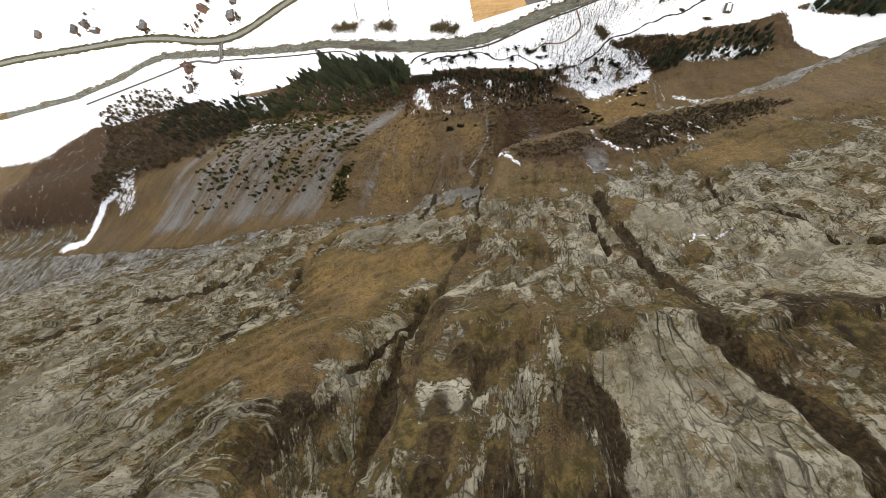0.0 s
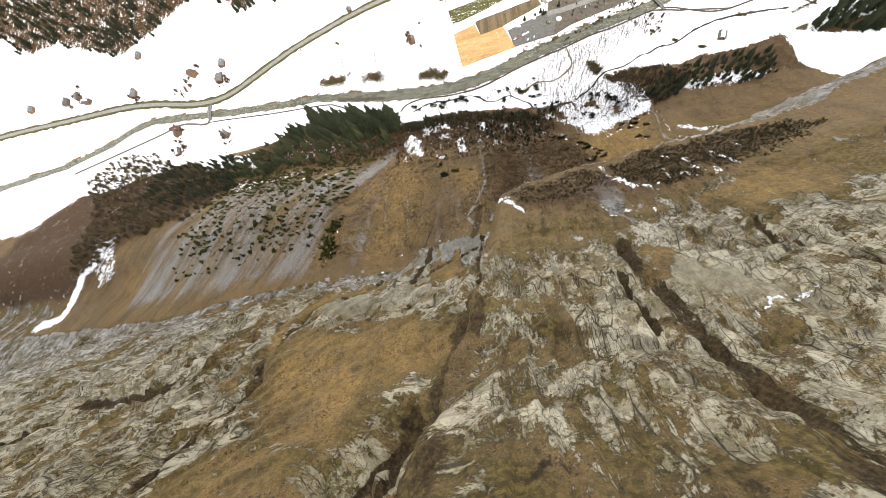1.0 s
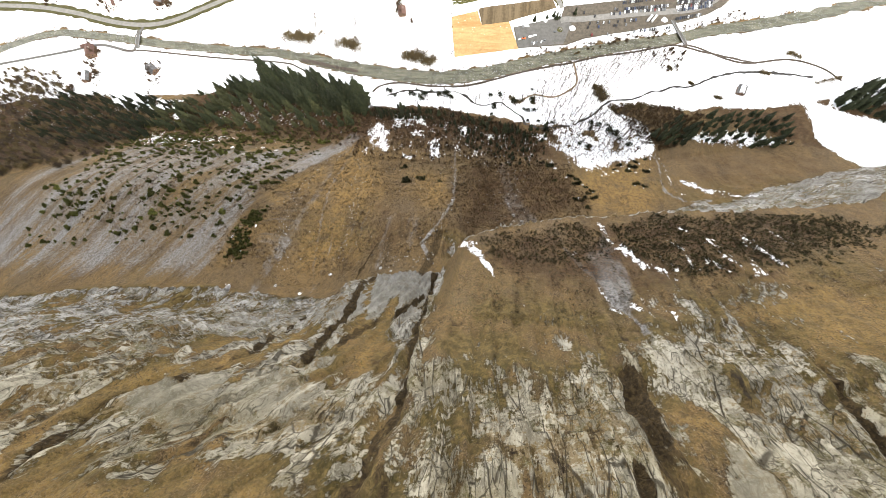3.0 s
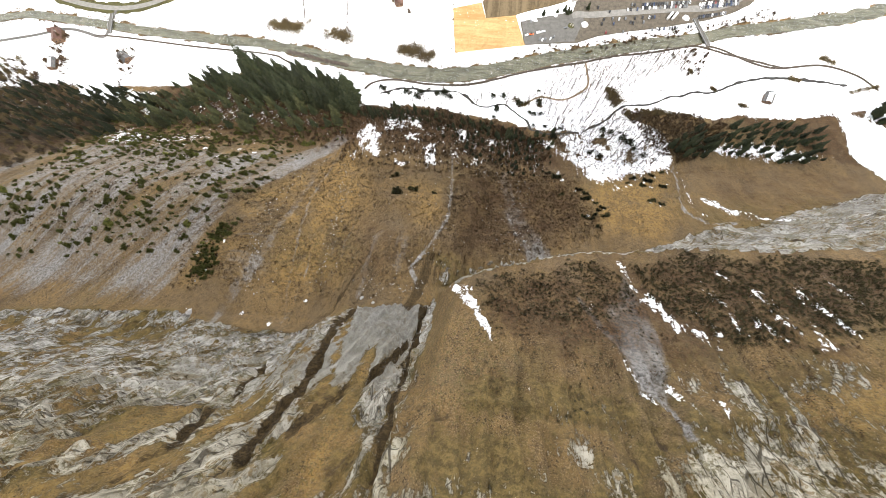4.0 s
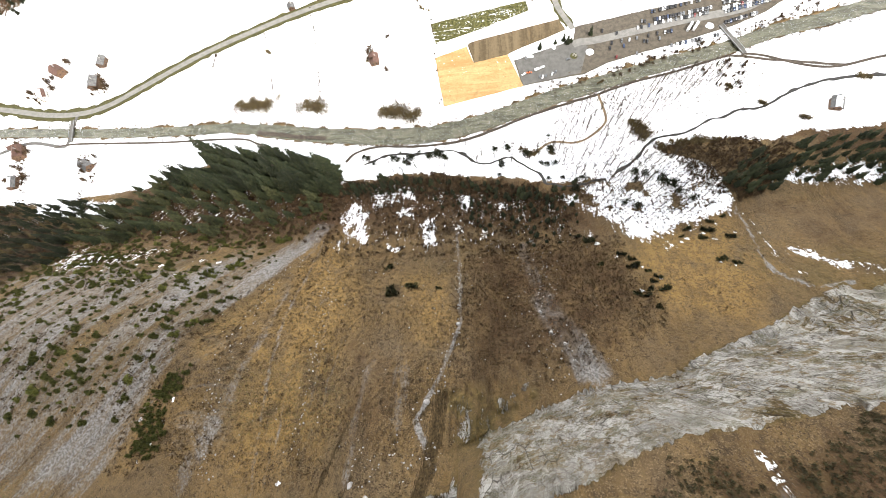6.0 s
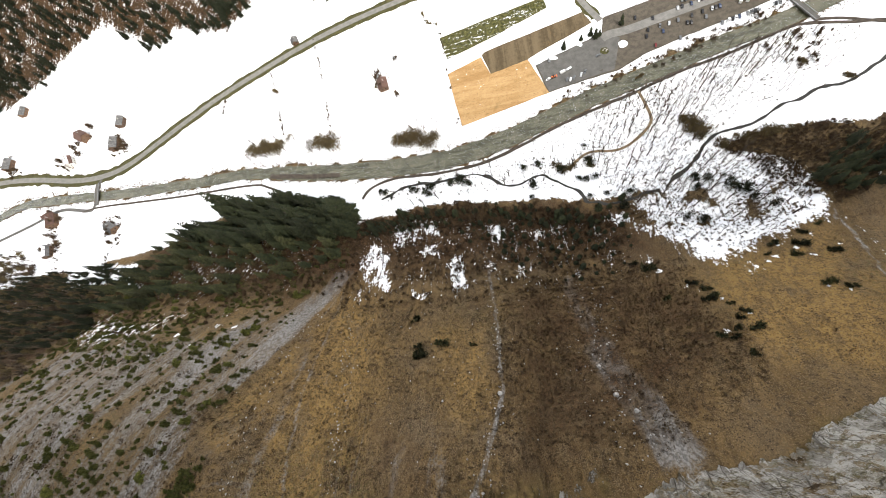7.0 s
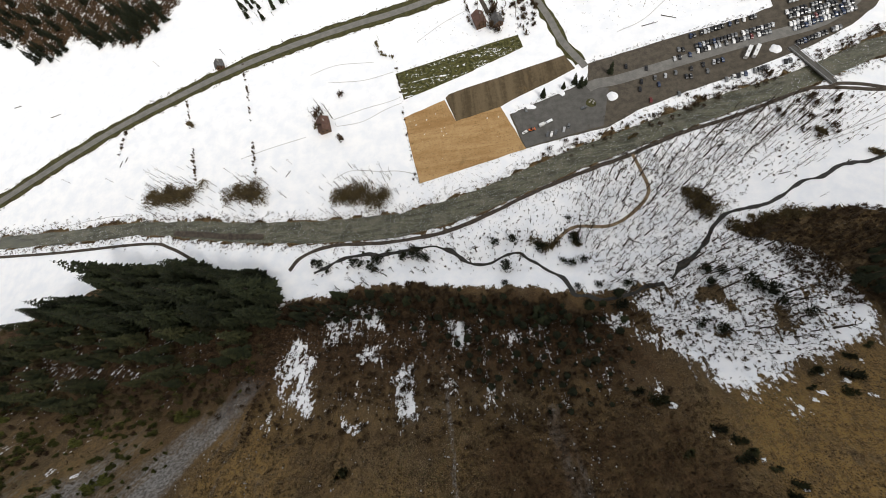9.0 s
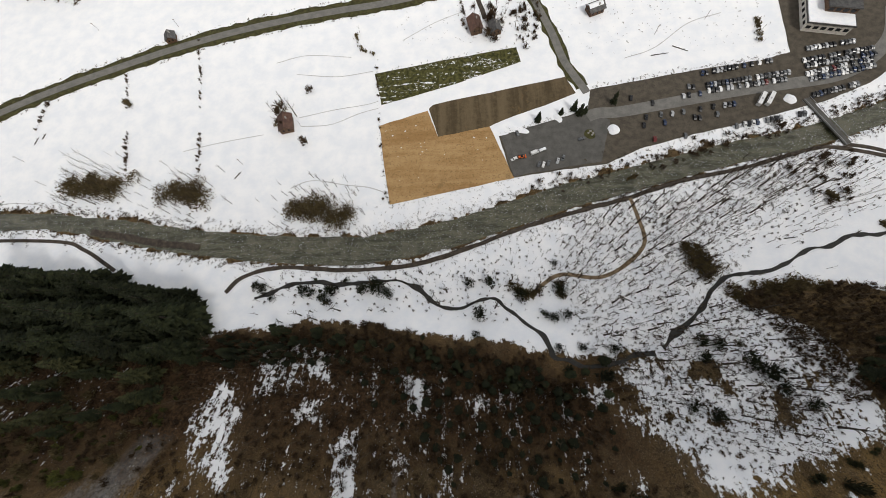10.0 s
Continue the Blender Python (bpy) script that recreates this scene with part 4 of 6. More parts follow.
# ---- plants ----
def conifer(seed, h, r):
    """The trunk and the crown of a spruce: whorls of drooping boughs, each with side sprays."""
    rnd = random.Random(seed)
    trunk = Shape().tube((0, 0, -0.8), (0, 0, h * 0.97), 0.022 * h, 0.01, 6)
    crown = Shape()
    z = h * 0.10
    while z < h * 0.97:
        reach = r * (1 - z / h) ** 0.75 * rnd.uniform(0.82, 1.15) + 0.15
        count, turn = (7 if z < h * 0.8 else 5), rnd.uniform(0, 6.3)
        for k in range(count):
            if rnd.random() < 0.08:
                continue
            a = turn + 2 * math.pi * (k + rnd.uniform(-0.3, 0.3)) / count
            l = reach * rnd.uniform(0.72, 1.2)
            out, side = Vector((math.cos(a), math.sin(a), 0)), Vector((-math.sin(a), math.cos(a), 0))
            base, tip = Vector((0, 0, z)), out * l + Vector((0, 0, z - 0.28 * l))
            for f0, spread, length in ((0.12, 0.0, 1.0), (0.3, 0.75, 0.55), (0.3, -0.75, 0.55), (0.6, 0.6, 0.36), (0.6, -0.6, 0.36)):
                s = base.lerp(tip, f0)
                e = s + (tip - base) * length * (1 - 0.55 * abs(spread)) * 0.9 + side * spread * l * length
                w = (side if not spread else out) * l * 0.19
                crown.add([s, s.lerp(e, 0.55) + w + Vector((0, 0, 0.07 * l)), e, s.lerp(e, 0.55) - w - Vector((0, 0, 0.05 * l))], [(0, 1, 2), (0, 2, 3)])
        z += h * rnd.uniform(0.045, 0.065)
    crown.tube((0, 0, h * 0.9), (0, 0, h * 1.02), 0.09, 0.01, 4)
    return trunk, crown


def bare_tree(seed, h, levels=3, fat=1.0):
    """The trunk and the leafless crown of a broadleaf tree."""
    rnd = random.Random(seed)
    trunk, crown = Shape(), Shape()
    top = Vector((rnd.uniform(-0.04, 0.04) * h, rnd.uniform(-0.04, 0.04) * h, h * 0.92))
    trunk.tube((0, 0, -0.6), top * 0.5, 0.02 * h * fat, 0.013 * h * fat, 5).tube(top * 0.5, top, 0.013 * h * fat, 0.004 * h, 4)

    def grow(base, way, length, thick, level):
        tip = base + way * length
        crown.tube(base, tip, thick, thick * 0.4, 3)
        if level < levels:
            for _ in range(rnd.choice((3, 4))):
                f = rnd.uniform(0.3, 1.0)
                turn = Vector((rnd.gauss(0, 1), rnd.gauss(0, 1), rnd.gauss(0.35, 0.7))).normalized()
                grow(base.lerp(tip, f), (way + turn * 0.6).normalized(), length * rnd.uniform(0.4, 0.62), max(thick * 0.5, 0.022), level + 1)

    for k in range(7 if levels > 2 else 5):
        a, f = k * 2.4 + rnd.uniform(-0.5, 0.5), rnd.uniform(0.3, 0.95)
        grow(top * f, Vector((math.cos(a), math.sin(a), rnd.uniform(1.3, 2.8))).normalized(), h * rnd.uniform(0.16, 0.28), 0.007 * h * fat, 1)
    return trunk, crown


def clump(seed, r, h, count, lean=0.6, blade=0.28, wide=1.0):
    """A bush: many small sprays that stand out from its middle, with gaps and an uneven outline."""
    rnd = random.Random(seed)
    out = Shape()
    lobes = [(rnd.uniform(-0.42, 0.42) * r * wide, rnd.uniform(-0.45, 0.45) * r, rnd.uniform(0.5, 0.8)) for _ in range(5)]
    for _ in range(count):
        lx, ly, ls = rnd.choice(lobes)
        a, e = rnd.uniform(0, 6.28), rnd.uniform(0.05, 1.45)
        d = Vector((math.cos(a) * math.cos(e), math.sin(a) * math.cos(e), math.sin(e)))
        p = Vector((lx, ly, -0.15)) + Vector((d.x * r * ls, d.y * r * ls, d.z * h)) * rnd.uniform(0.45, 1.0)
        up = (d * lean + Vector((rnd.gauss(0, 0.3), rnd.gauss(0, 0.3), 0.7))).normalized()
        w = up.cross(Vector((rnd.gauss(0, 1), rnd.gauss(0, 1), rnd.gauss(0, 1)))).normalized() * blade * rnd.uniform(0.5, 1.0) * 0.45
        l = up * blade * rnd.uniform(1.4, 3.0)
        out.add([p - l * 0.4, p + w, p + l, p - w], [(0, 1, 2), (0, 2, 3)])
    return out


def within(outline, count, seed, gap=0.0, skip=None, edge=6.0):
    """Scattered places inside an outline in plan, at least gap apart."""
    rnd = random.Random(seed)
    xs, ys = [p[0] for p in outline], [p[1] for p in outline]
    out, cells, tries = [], {}, 0
    while len(out) < count and tries < count * 60:
        some = []
        for _ in range(max(200, count)):
            x, y = rnd.uniform(min(xs), max(xs)), rnd.uniform(min(ys), max(ys))
            wob, off = Vector((x * 0.045, y * 0.045, 0.5)), Vector((7, 3, 1))
            some.append((x, y, x + 8 * noise.noise(wob) + 4 * noise.noise(wob * 4), y + 8 * noise.noise(wob + off) + 4 * noise.noise(wob * 4 + off), rnd.uniform(0.3, 0.75)))
        tries += len(some)
        p = np.array(some)
        for x, y in p[inside(p[:, 2], p[:, 3], outline, edge) >= p[:, 4], :2].tolist():
            if len(out) >= count:
                break
            if skip and skip(x, y):
                continue
            if gap:
                k = (int(x // gap), int(y // gap))
                if any((x - u) ** 2 + (y - v) ** 2 < gap * gap for i in (-1, 0, 1) for j in (-1, 0, 1) for u, v in cells.get((k[0] + i, k[1] + j), ())):
                    continue
                cells.setdefault(k, []).append((x, y))
            out.append((x, y))
    return out


def along(pts, count, spread, seed):
    rnd = random.Random(seed)
    line = smooth_line(pts, 1.0)
    return [(p.x + rnd.gauss(0, spread), p.y + rnd.gauss(0, spread)) for p in (rnd.choice(line) for _ in range(count))]


def stand(x, y, turn, size=1.0, sink=0.0):
    return pose(x, y, float(ground_z(x, y)) - sink, 0, 0, turn) @ Matrix.Scale(size, 4)


def plant(name, kinds, places, label, category, group, sizes=(0.75, 1.2), seed=1, sink=0.1, words=("trunk", "crown"), skins=None, turns=(0, 360)):
    """Sets out plants, each a thing of its own, from a few grown patterns."""
    rnd = random.Random(seed)
    first = []
    for n, (x, y) in enumerate(places):
        k = n % len(kinds)
        m = stand(x, y, rnd.uniform(*turns), sizes[0] + (sizes[1] - sizes[0]) * rnd.random() ** 1.6, sink)
        if k < len(first):
            copy_thing(first[k], m)
            continue
        shapes = kinds[k]
        if len(shapes) == 1:
            ob = new(name, shapes[0].mesh(name, skins[0]))
        else:
            ob = new(name)
            for word, shape, skin in zip(words, shapes, skins):
                part(word, shape.mesh(word, skin), ob)
        ob.matrix_basis = m
        tagged(ob, label, category, group)
        first.append(ob)


def mass(name, kinds, places, material, label, category, sizes=(0.7, 1.3), seed=1, sink=0.1, turns=(0, 360)):
    """Uncounted growth as one mesh, laid out from a few patterns."""
    rnd = np.random.default_rng(seed)
    p = np.array(places)
    z = ground_z(p[:, 0], p[:, 1]) - sink
    pick = rnd.integers(0, len(kinds), len(p))
    verts, loops, starts, at, base = [], [], [], 0, 0
    for k, shape in enumerate(kinds):
        v = np.array(shape.v)
        sizes_f = np.array([len(f) for f in shape.f])
        idx = np.concatenate([np.array(f) for f in shape.f])
        mine = np.nonzero(pick == k)[0]
        a, s = np.radians(rnd.uniform(*turns, len(mine))), rnd.uniform(*sizes, len(mine))
        c, n = np.cos(a)[:, None], np.sin(a)[:, None]
        w = np.stack([(c * v[:, 0] - n * v[:, 1]) * s[:, None] + p[mine, 0][:, None], (n * v[:, 0] + c * v[:, 1]) * s[:, None] + p[mine, 1][:, None], v[:, 2] * s[:, None] + z[mine][:, None]], 2)
        verts.append(w.reshape(-1, 3))
        loops.append((idx[None, :] + base + (np.arange(len(mine)) * len(v))[:, None]).ravel())
        st = np.r_[0, np.cumsum(sizes_f)[:-1]]
        starts.append((st[None, :] + at + (np.arange(len(mine)) * len(idx))[:, None]).ravel())
        base += len(mine) * len(v)
        at += len(mine) * len(idx)
    me = bpy.data.meshes.new(name)
    verts, loops, starts = np.concatenate(verts), np.concatenate(loops), np.concatenate(starts)
    me.vertices.add(len(verts))
    me.vertices.foreach_set("co", verts.ravel())
    me.loops.add(len(loops))
    me.loops.foreach_set("vertex_index", loops)
    me.polygons.add(len(starts))
    me.polygons.foreach_set("loop_start", starts)
    me.update(calc_edges=True)
    me.materials.append(material)
    return tagged(new(name, me), label, category, kind="stuff")


def joined(*shapes):
    out = Shape()
    for s in shapes:
        out.add(s.v, s.f)
    return out


SPRUCE = [conifer(s, h, r) for s, h, r in ((1, 19, 4.6), (2, 16, 4.0), (3, 22, 5.0), (4, 13, 3.6), (5, 17.5, 3.9))]
SMALL_SPRUCE = [conifer(s, h, r) for s, h, r in ((11, 8, 2.0), (12, 6.5, 1.9), (13, 10, 2.2))]
BARE = [bare_tree(s, h, 3, 1.7) for s, h in ((21, 14), (22, 11), (23, 16), (24, 10))]
THIN = [joined(*bare_tree(s, h, 2)) for s, h in ((31, 10), (32, 8), (33, 12), (34, 9), (35, 11))]
TWIGGY = [clump(41, 1.5, 2.4, 60, 0.8, 0.4), clump(42, 1.9, 2.0, 75, 0.7, 0.42), clump(43, 1.2, 2.8, 55, 0.9, 0.45), clump(44, 2.3, 2.2, 90, 0.7, 0.45)]
CREEPING = [[clump(51, 1.9, 1.3, 420, 0.6, 0.5, 3.0)], [clump(52, 2.2, 1.3, 520, 0.6, 0.5, 3.2)], [clump(53, 1.5, 1.4, 340, 0.6, 0.46, 2.4)], [clump(54, 2.0, 1.6, 460, 0.6, 0.5, 2.8)], [clump(55, 1.3, 1.1, 300, 0.6, 0.44, 3.6)]]
TUFTS = [clump(61, 0.7, 0.5, 12, 0.6, 0.25), clump(62, 0.9, 0.4, 14, 0.6, 0.25), clump(63, 0.5, 0.6, 9, 0.6, 0.25)]

TREES = [(-320, 262), (-257, 306), (-204, 304), (-178, 300), (-146, 296), (-131, 288), (-119, 272), (-118, 258), (-128, 244), (-165, 235), (-217, 229), (-297, 224), (-345, 226)]
def glade(x, y):
    return noise.noise(Vector((x * 0.06, y * 0.06, 8))) < -0.22


FRONT = [(-262, 282), (-236, 302), (-204, 304), (-178, 300), (-146, 296), (-131, 288), (-119, 272), (-118, 262), (-140, 262), (-180, 266), (-226, 268)]
plant("spruce", SPRUCE, within(FRONT, 84, 3, 5.2, glade), "tall dark green spruce in a dense grove", "spruce tree", "spruces of the grove", (1.05, 1.75), 4, 0.3, skins=(BARK, NEEDLES))
plant("spruce", SPRUCE[::-1], within(TREES, 90, 302, 6.0, glade), "olive-green spruce among bare crowns", "spruce tree", "spruces of the upper grove", (0.6, 1.25), 303, 0.3, skins=(BARK, OLIVE_NEEDLES))
mass("spruce_wood", [joined(*s) for s in SPRUCE[:2]], within(TREES, 60, 304, 6.0, glade), NEEDLES, "dense dark green spruces at the slope's foot", "spruce wood", (0.6, 1.1), 5)
plant("young_spruce", SMALL_SPRUCE, along([(-108, 268), (-80, 268), (-54, 266), (-30, 263), (-16, 259), (20, 250), (42, 246), (58, 250)], 100, 4.0, 6), "small dark spruce at the foot of the slope", "spruce tree", "spruces along the slope's foot", (0.75, 1.5), 7, 0.2, skins=(BARK, NEEDLES))
plant("spruce", SPRUCE, within([(166, 250), (200, 266), (244, 277), (285, 268), (278, 246), (238, 238), (195, 246)], 62, 8, 5.0) + within([(160, 244), (168, 262), (186, 272), (202, 262), (190, 244), (172, 238)], 30, 81, 4.0), "dark spruce above the snowy meadow", "spruce tree", "spruces above the meadow", (0.65, 1.0), 9, 0.3, skins=(BARK, NEEDLES))
mass("spruce_wood", [joined(*s) for s in SPRUCE[:3]], within([(322, 292), (350, 312), (392, 324), (470, 330), (440, 285), (380, 268)], 75, 10, 5.5), NEEDLES, "dark spruces beside the wide snowfield", "spruce wood", (0.7, 1.05), 11)
plant("spruce", SMALL_SPRUCE, [(47, 385.5), (60, 389), (67, 391), (70, 388), (73, 389), (89, 394)], "dark spruce standing beside the car park", "spruce tree", "spruces by the car park", (0.9, 1.25), 12, 0.1, skins=(BARK, NEEDLES))
RIVERSIDE = [(-73, 299), (-70, 293), (-76, 291), (-66, 295), (-52, 300), (-47, 296), (-44, 299), (-36, 300), (-92, 298), (-99, 293), (-30, 294), (36, 276), (50, 268), (42, 297), (46, 300), (55, 275), (60, 281), (64, 271), (70, 268), (28, 289), (88, 248), (96, 241), (104, 250), (92, 236), (112, 243), (100, 262), (80, 243), (118, 236), (76, 252), (84, 268), (-14, 300), (4, 297)]
BUSHES = [(-104, 297), (-95, 290), (-66, 287), (-63, 293), (-57, 298), (15, 294), (5, 294), (47, 303), (39, 278), (43, 276), (49, 277), (9, 278), (7, 269), (43, 262), (45, 253), (53, 262), (67, 261), (59, 250), (105, 264), (120, 262), (104, 257), (126, 250), (129, 244), (-48, 293), (-41, 294), (-35, 290)]
plant("evergreen_bush", [[clump(81, 1.7, 2.4, 260, 0.7, 0.3)], [clump(82, 2.2, 2.0, 320, 0.7, 0.3, 1.2)], [clump(83, 1.4, 2.8, 230, 0.8, 0.3)]], BUSHES, "dark evergreen bush standing in snow", "bush", "evergreen bushes by the brook", (0.9, 1.9), 131, 0.1, skins=(NEEDLES,))
plant("young_spruce", SMALL_SPRUCE, RIVERSIDE, "stunted dark conifer standing in snow", "conifer", "conifers in the snow", (0.3, 0.62), 13, 0.1, skins=(BARK, NEEDLES))
mass("far_wood", [joined(*conifer(71, 17, 4.6)), joined(*conifer(72, 14, 4.2)), THIN[0], THIN[2]], within(FAR_WOODS, 1700, 14, 4.4), NEEDLES, "mixed dark woods across the valley", "wood", (0.7, 1.1), 15)
mass("far_wood", [joined(*conifer(73, 13, 3.0)), THIN[1]], within([(-180, 524), (-158, 500), (-132, 514), (-120, 545), (-170, 560)], 40, 16, 4.5), NEEDLES, "small copse across the road", "wood", (0.6, 0.9), 17)

GROVE_FOOT = [(-345, 232), (-217, 232), (-150, 240), (-122, 248), (-124, 230), (-158, 214), (-217, 206), (-300, 200), (-345, 206)]
SLOPE = [(-340, 195), (-170, 208), (-150, 170), (-176, 140), (-200, 108), (-330, 110)]


def sparse(x, y):
    """Where the scree stays bare: the pines keep to drifting clusters."""
    return noise.noise(Vector((x * 0.035, y * 0.05, 4.2))) + 0.5 * noise.noise(Vector((x * 0.11, y * 0.15, 1.2))) < -0.25


pines = within(SLOPE, 260, 18, 2.6, sparse) + within([(-350, 210), (-170, 212), (-150, 176), (-176, 140), (-205, 104), (-350, 90)], 230, 183, 4.2) + within([(-345, 214), (-160, 218), (-146, 196), (-190, 180), (-345, 182)], 230, 181, 2.6, sparse) + within([(-182, 92), (-172, 92), (-157, 122), (-158, 136), (-168, 134), (-180, 112)], 90, 19, 1.3) + within(GROVE_FOOT, 190, 182, 3.0) + [(-158, 172), (-163, 170), (-153, 171), (-184, 152), (-189, 150), (-180, 154)]
random.Random(185).shuffle(pines)
mass("dwarf_pine_scrub", [k[0] for k in CREEPING], pines[260:], PINE, "low olive-green dwarf pines spread over scree", "dwarf pines", (0.3, 1.0), 201, turns=(-25, 25))
plant("dwarf_pine", CREEPING, pines[:260], "low olive-green dwarf pine on grey scree", "dwarf pine", "dwarf pines on the scree", (0.35, 1.25), 20, 0.1, skins=(PINE,), turns=(-22, 22))
RIGHT_PINES = [(79, 197), (83, 193), (86, 189), (83, 187), (91, 184), (95, 180), (91, 177), (88, 172), (80, 169), (85, 168), (95, 172), (88, 161), (65, 190), (133, 189), (139, 186), (136, 212), (130, 206), (126, 214), (141, 218), (120, 208), (55, 212), (60, 208), (-68, 192), (-50, 177), (-34, 175), (-64, 177), (-63, 172), (-62, 174.5), (146, 205), (150, 222)]
plant("dwarf_pine", CREEPING, RIGHT_PINES, "small dark dwarf pine on brown grass", "dwarf pine", "dwarf pines on the grass", (0.8, 1.5), 21, 0.1, skins=(OLIVE_NEEDLES,), turns=(-25, 25))

FLAT_BARE = [(40, 292), (62, 326), (128, 346), (186, 356), (190, 342), (150, 330), (118, 312), (124, 296), (100, 276), (60, 262)]
trees = within(FLAT_BARE, 190, 22, 3.6) + within([(60, 256), (120, 284), (150, 262), (148, 235), (118, 218), (86, 220)], 110, 23, 3.5) + within([(-110, 300), (-60, 300), (0, 300), (30, 310), (40, 285), (-20, 276), (-100, 284)], 34, 24, 5.0)
plant("bare_tree", BARE, trees, "slender leafless tree rising from snow", "bare tree", "bare trees in the snow", (0.5, 1.1), 25, 0.1, skins=(BARK, TWIG))
LEFT_WOOD = [(-606, 280), (-561, 310), (-490, 306), (-440, 274), (-330, 236), (-350, 170), (-430, 150), (-486, 112), (-540, 190)]
LOWER = [(-120, 205), (-70, 212), (0, 200), (58, 208), (58, 246), (20, 254), (-20, 262), (-80, 270), (-116, 272)]
CLEARING = [(-116, 238), (-108, 252), (-94, 252), (-86, 234), (-84, 214), (-94, 210), (-108, 216)]


def clear(x, y):
    return float(inside(np.array([x]), np.array([y]), CLEARING, 4.0)[0]) > 0.3 + 0.5 * noise.noise(Vector((x * 0.25, y * 0.25, 3))) + 0.25


mass("bare_wood", THIN, within(LOWER, 470, 26, 2.6, clear, edge=26) + within([(-330, 230), (-120, 215), (-116, 262), (-150, 285), (-240, 300)], 160, 27, 4) + within([(124, 286), (166, 286), (200, 276), (170, 244), (136, 262)], 130, 28, 2.5), TWIG, "leafless brown woods on the lower slope", "wood", (0.4, 0.9), 29)
mass("scrub", TWIGGY + THIN[3:4], within([(-118, 277), (-60, 277), (-20, 268), (20, 260), (52, 250), (50, 238), (20, 246), (-20, 252), (-60, 260), (-118, 260)], 620, 322, 1.4, edge=3), SCRUB, "dark brush along the foot of the slope", "scrub", (0.5, 1.15), 323)
mass("bare_wood", THIN, within(LEFT_WOOD, 1100, 30, 4.5), TWIG, "leafless brown woods beyond the grove", "wood", (0.6, 1.15), 31)
CANOPY = [clump(45, 2.6, 5.0, 150, 0.9, 0.6), clump(46, 3.2, 4.4, 170, 0.9, 0.6), clump(47, 2.2, 5.6, 130, 0.9, 0.6)]
mass("scrub", TWIGGY, within(LOWER, 650, 32, 1.8, clear, edge=30) + within(GROVE_FOOT, 160, 321, 2.0) + within([(124, 287), (170, 288), (215, 270), (170, 232), (140, 250)], 600, 34, 1.5) + within([(-330, 232), (-116, 216), (-112, 268), (-240, 306)], 380, 37, 3), SCRUB, "dense leafless dark brown scrub", "scrub", (0.5, 1.25), 38)
mass("scrub", TWIGGY, within([(64, 114), (90, 121), (128, 122), (160, 124), (180, 120), (150, 96), (90, 86), (70, 92)], 2600, 35, 0.7, edge=8) + within([(-2, 97), (14, 104), (46, 114), (60, 106), (50, 88), (4, 88)], 600, 36, 1.0, edge=4), SPUR_SCRUB, "tangled brown scrub on the spur", "scrub", (0.12, 0.62), 381)
mass("scrub", TWIGGY + THIN[1:2], within([(0, 95), (14, 103), (46, 113), (62, 104), (60, 70), (30, 60), (2, 70)], 900, 371, 1.0, edge=5), SPUR_SCRUB, "low brown brush on the spur", "scrub", (0.1, 0.36), 372)
mass("scrub", TWIGGY, within([(-20, 212), (70, 214), (86, 165), (30, 140), (-14, 128)], 1500, 33, 1.2), SCRUB, "low brown brush on the slope", "scrub", (0.16, 0.45), 382)
mass("bare_wood", CANOPY, within(LEFT_WOOD, 430, 383, 5.0), BRUSH, "pale leafless crowns of the woods beyond the grove", "wood", (0.6, 1.5), 384)
mass("bare_wood", CANOPY, within(LEFT_WOOD, 330, 387, 5.0), TWIG, "dark leafless crowns of the woods beyond the grove", "wood", (0.6, 1.4), 388)
mass("bare_wood", CANOPY, within([(-340, 236), (-150, 216), (-122, 226), (-116, 262), (-240, 300), (-330, 262)], 170, 385, 5.0), BRUSH, "leafless crowns among the spruces", "wood", (0.5, 1.1), 386)
mass("tufts", TUFTS, within([(-130, 206), (-15, 206), (-10, 120), (-30, 92), (-120, 80)], 6500, 39) + within([(-2, 97), (46, 115), (90, 121), (150, 122), (150, 90), (90, 62), (0, 60)], 1300, 40) + within([(90, 210), (155, 218), (158, 178), (110, 152), (90, 160)], 500, 41) + within(SLOPE, 900, 42), SCRUB, "tussocks of dry dark grass", "tussocks", (0.5, 1.5), 43)
mass("tufts", TUFTS, within([(-24, 212), (80, 212), (92, 165), (60, 132), (20, 122), (-20, 118)], 5200, 44) + within(SLOPE, 1600, 45) + within([(-200, 130), (-130, 190), (-122, 92), (-190, 84)], 1600, 46), SCRUB, "low dark brush on the brown slope", "brush", (0.6, 1.9), 47)
mass("tufts", TUFTS, within([(-130, 206), (-15, 206), (80, 205), (90, 160), (30, 126), (-30, 94), (-120, 84)], 4200, 48), BRUSH, "pale dry tussocks on the brown slope", "tussocks", (0.5, 1.5), 49)


def pebble(seed, r):
    """A small angular stone."""
    rnd = random.Random(seed)
    ring = [(math.cos(k * 1.2566) * r * rnd.uniform(0.7, 1.2), math.sin(k * 1.2566) * r * rnd.uniform(0.6, 1.1), rnd.uniform(0.0, 0.5) * r) for k in range(5)]
    return Shape().add([(0, 0, r * rnd.uniform(0.6, 0.9)), *ring, (0, 0, -0.4 * r)], [(0, 1 + k, 1 + (k + 1) % 5) for k in range(5)] + [(6, 1 + (k + 1) % 5, 1 + k) for k in range(5)])


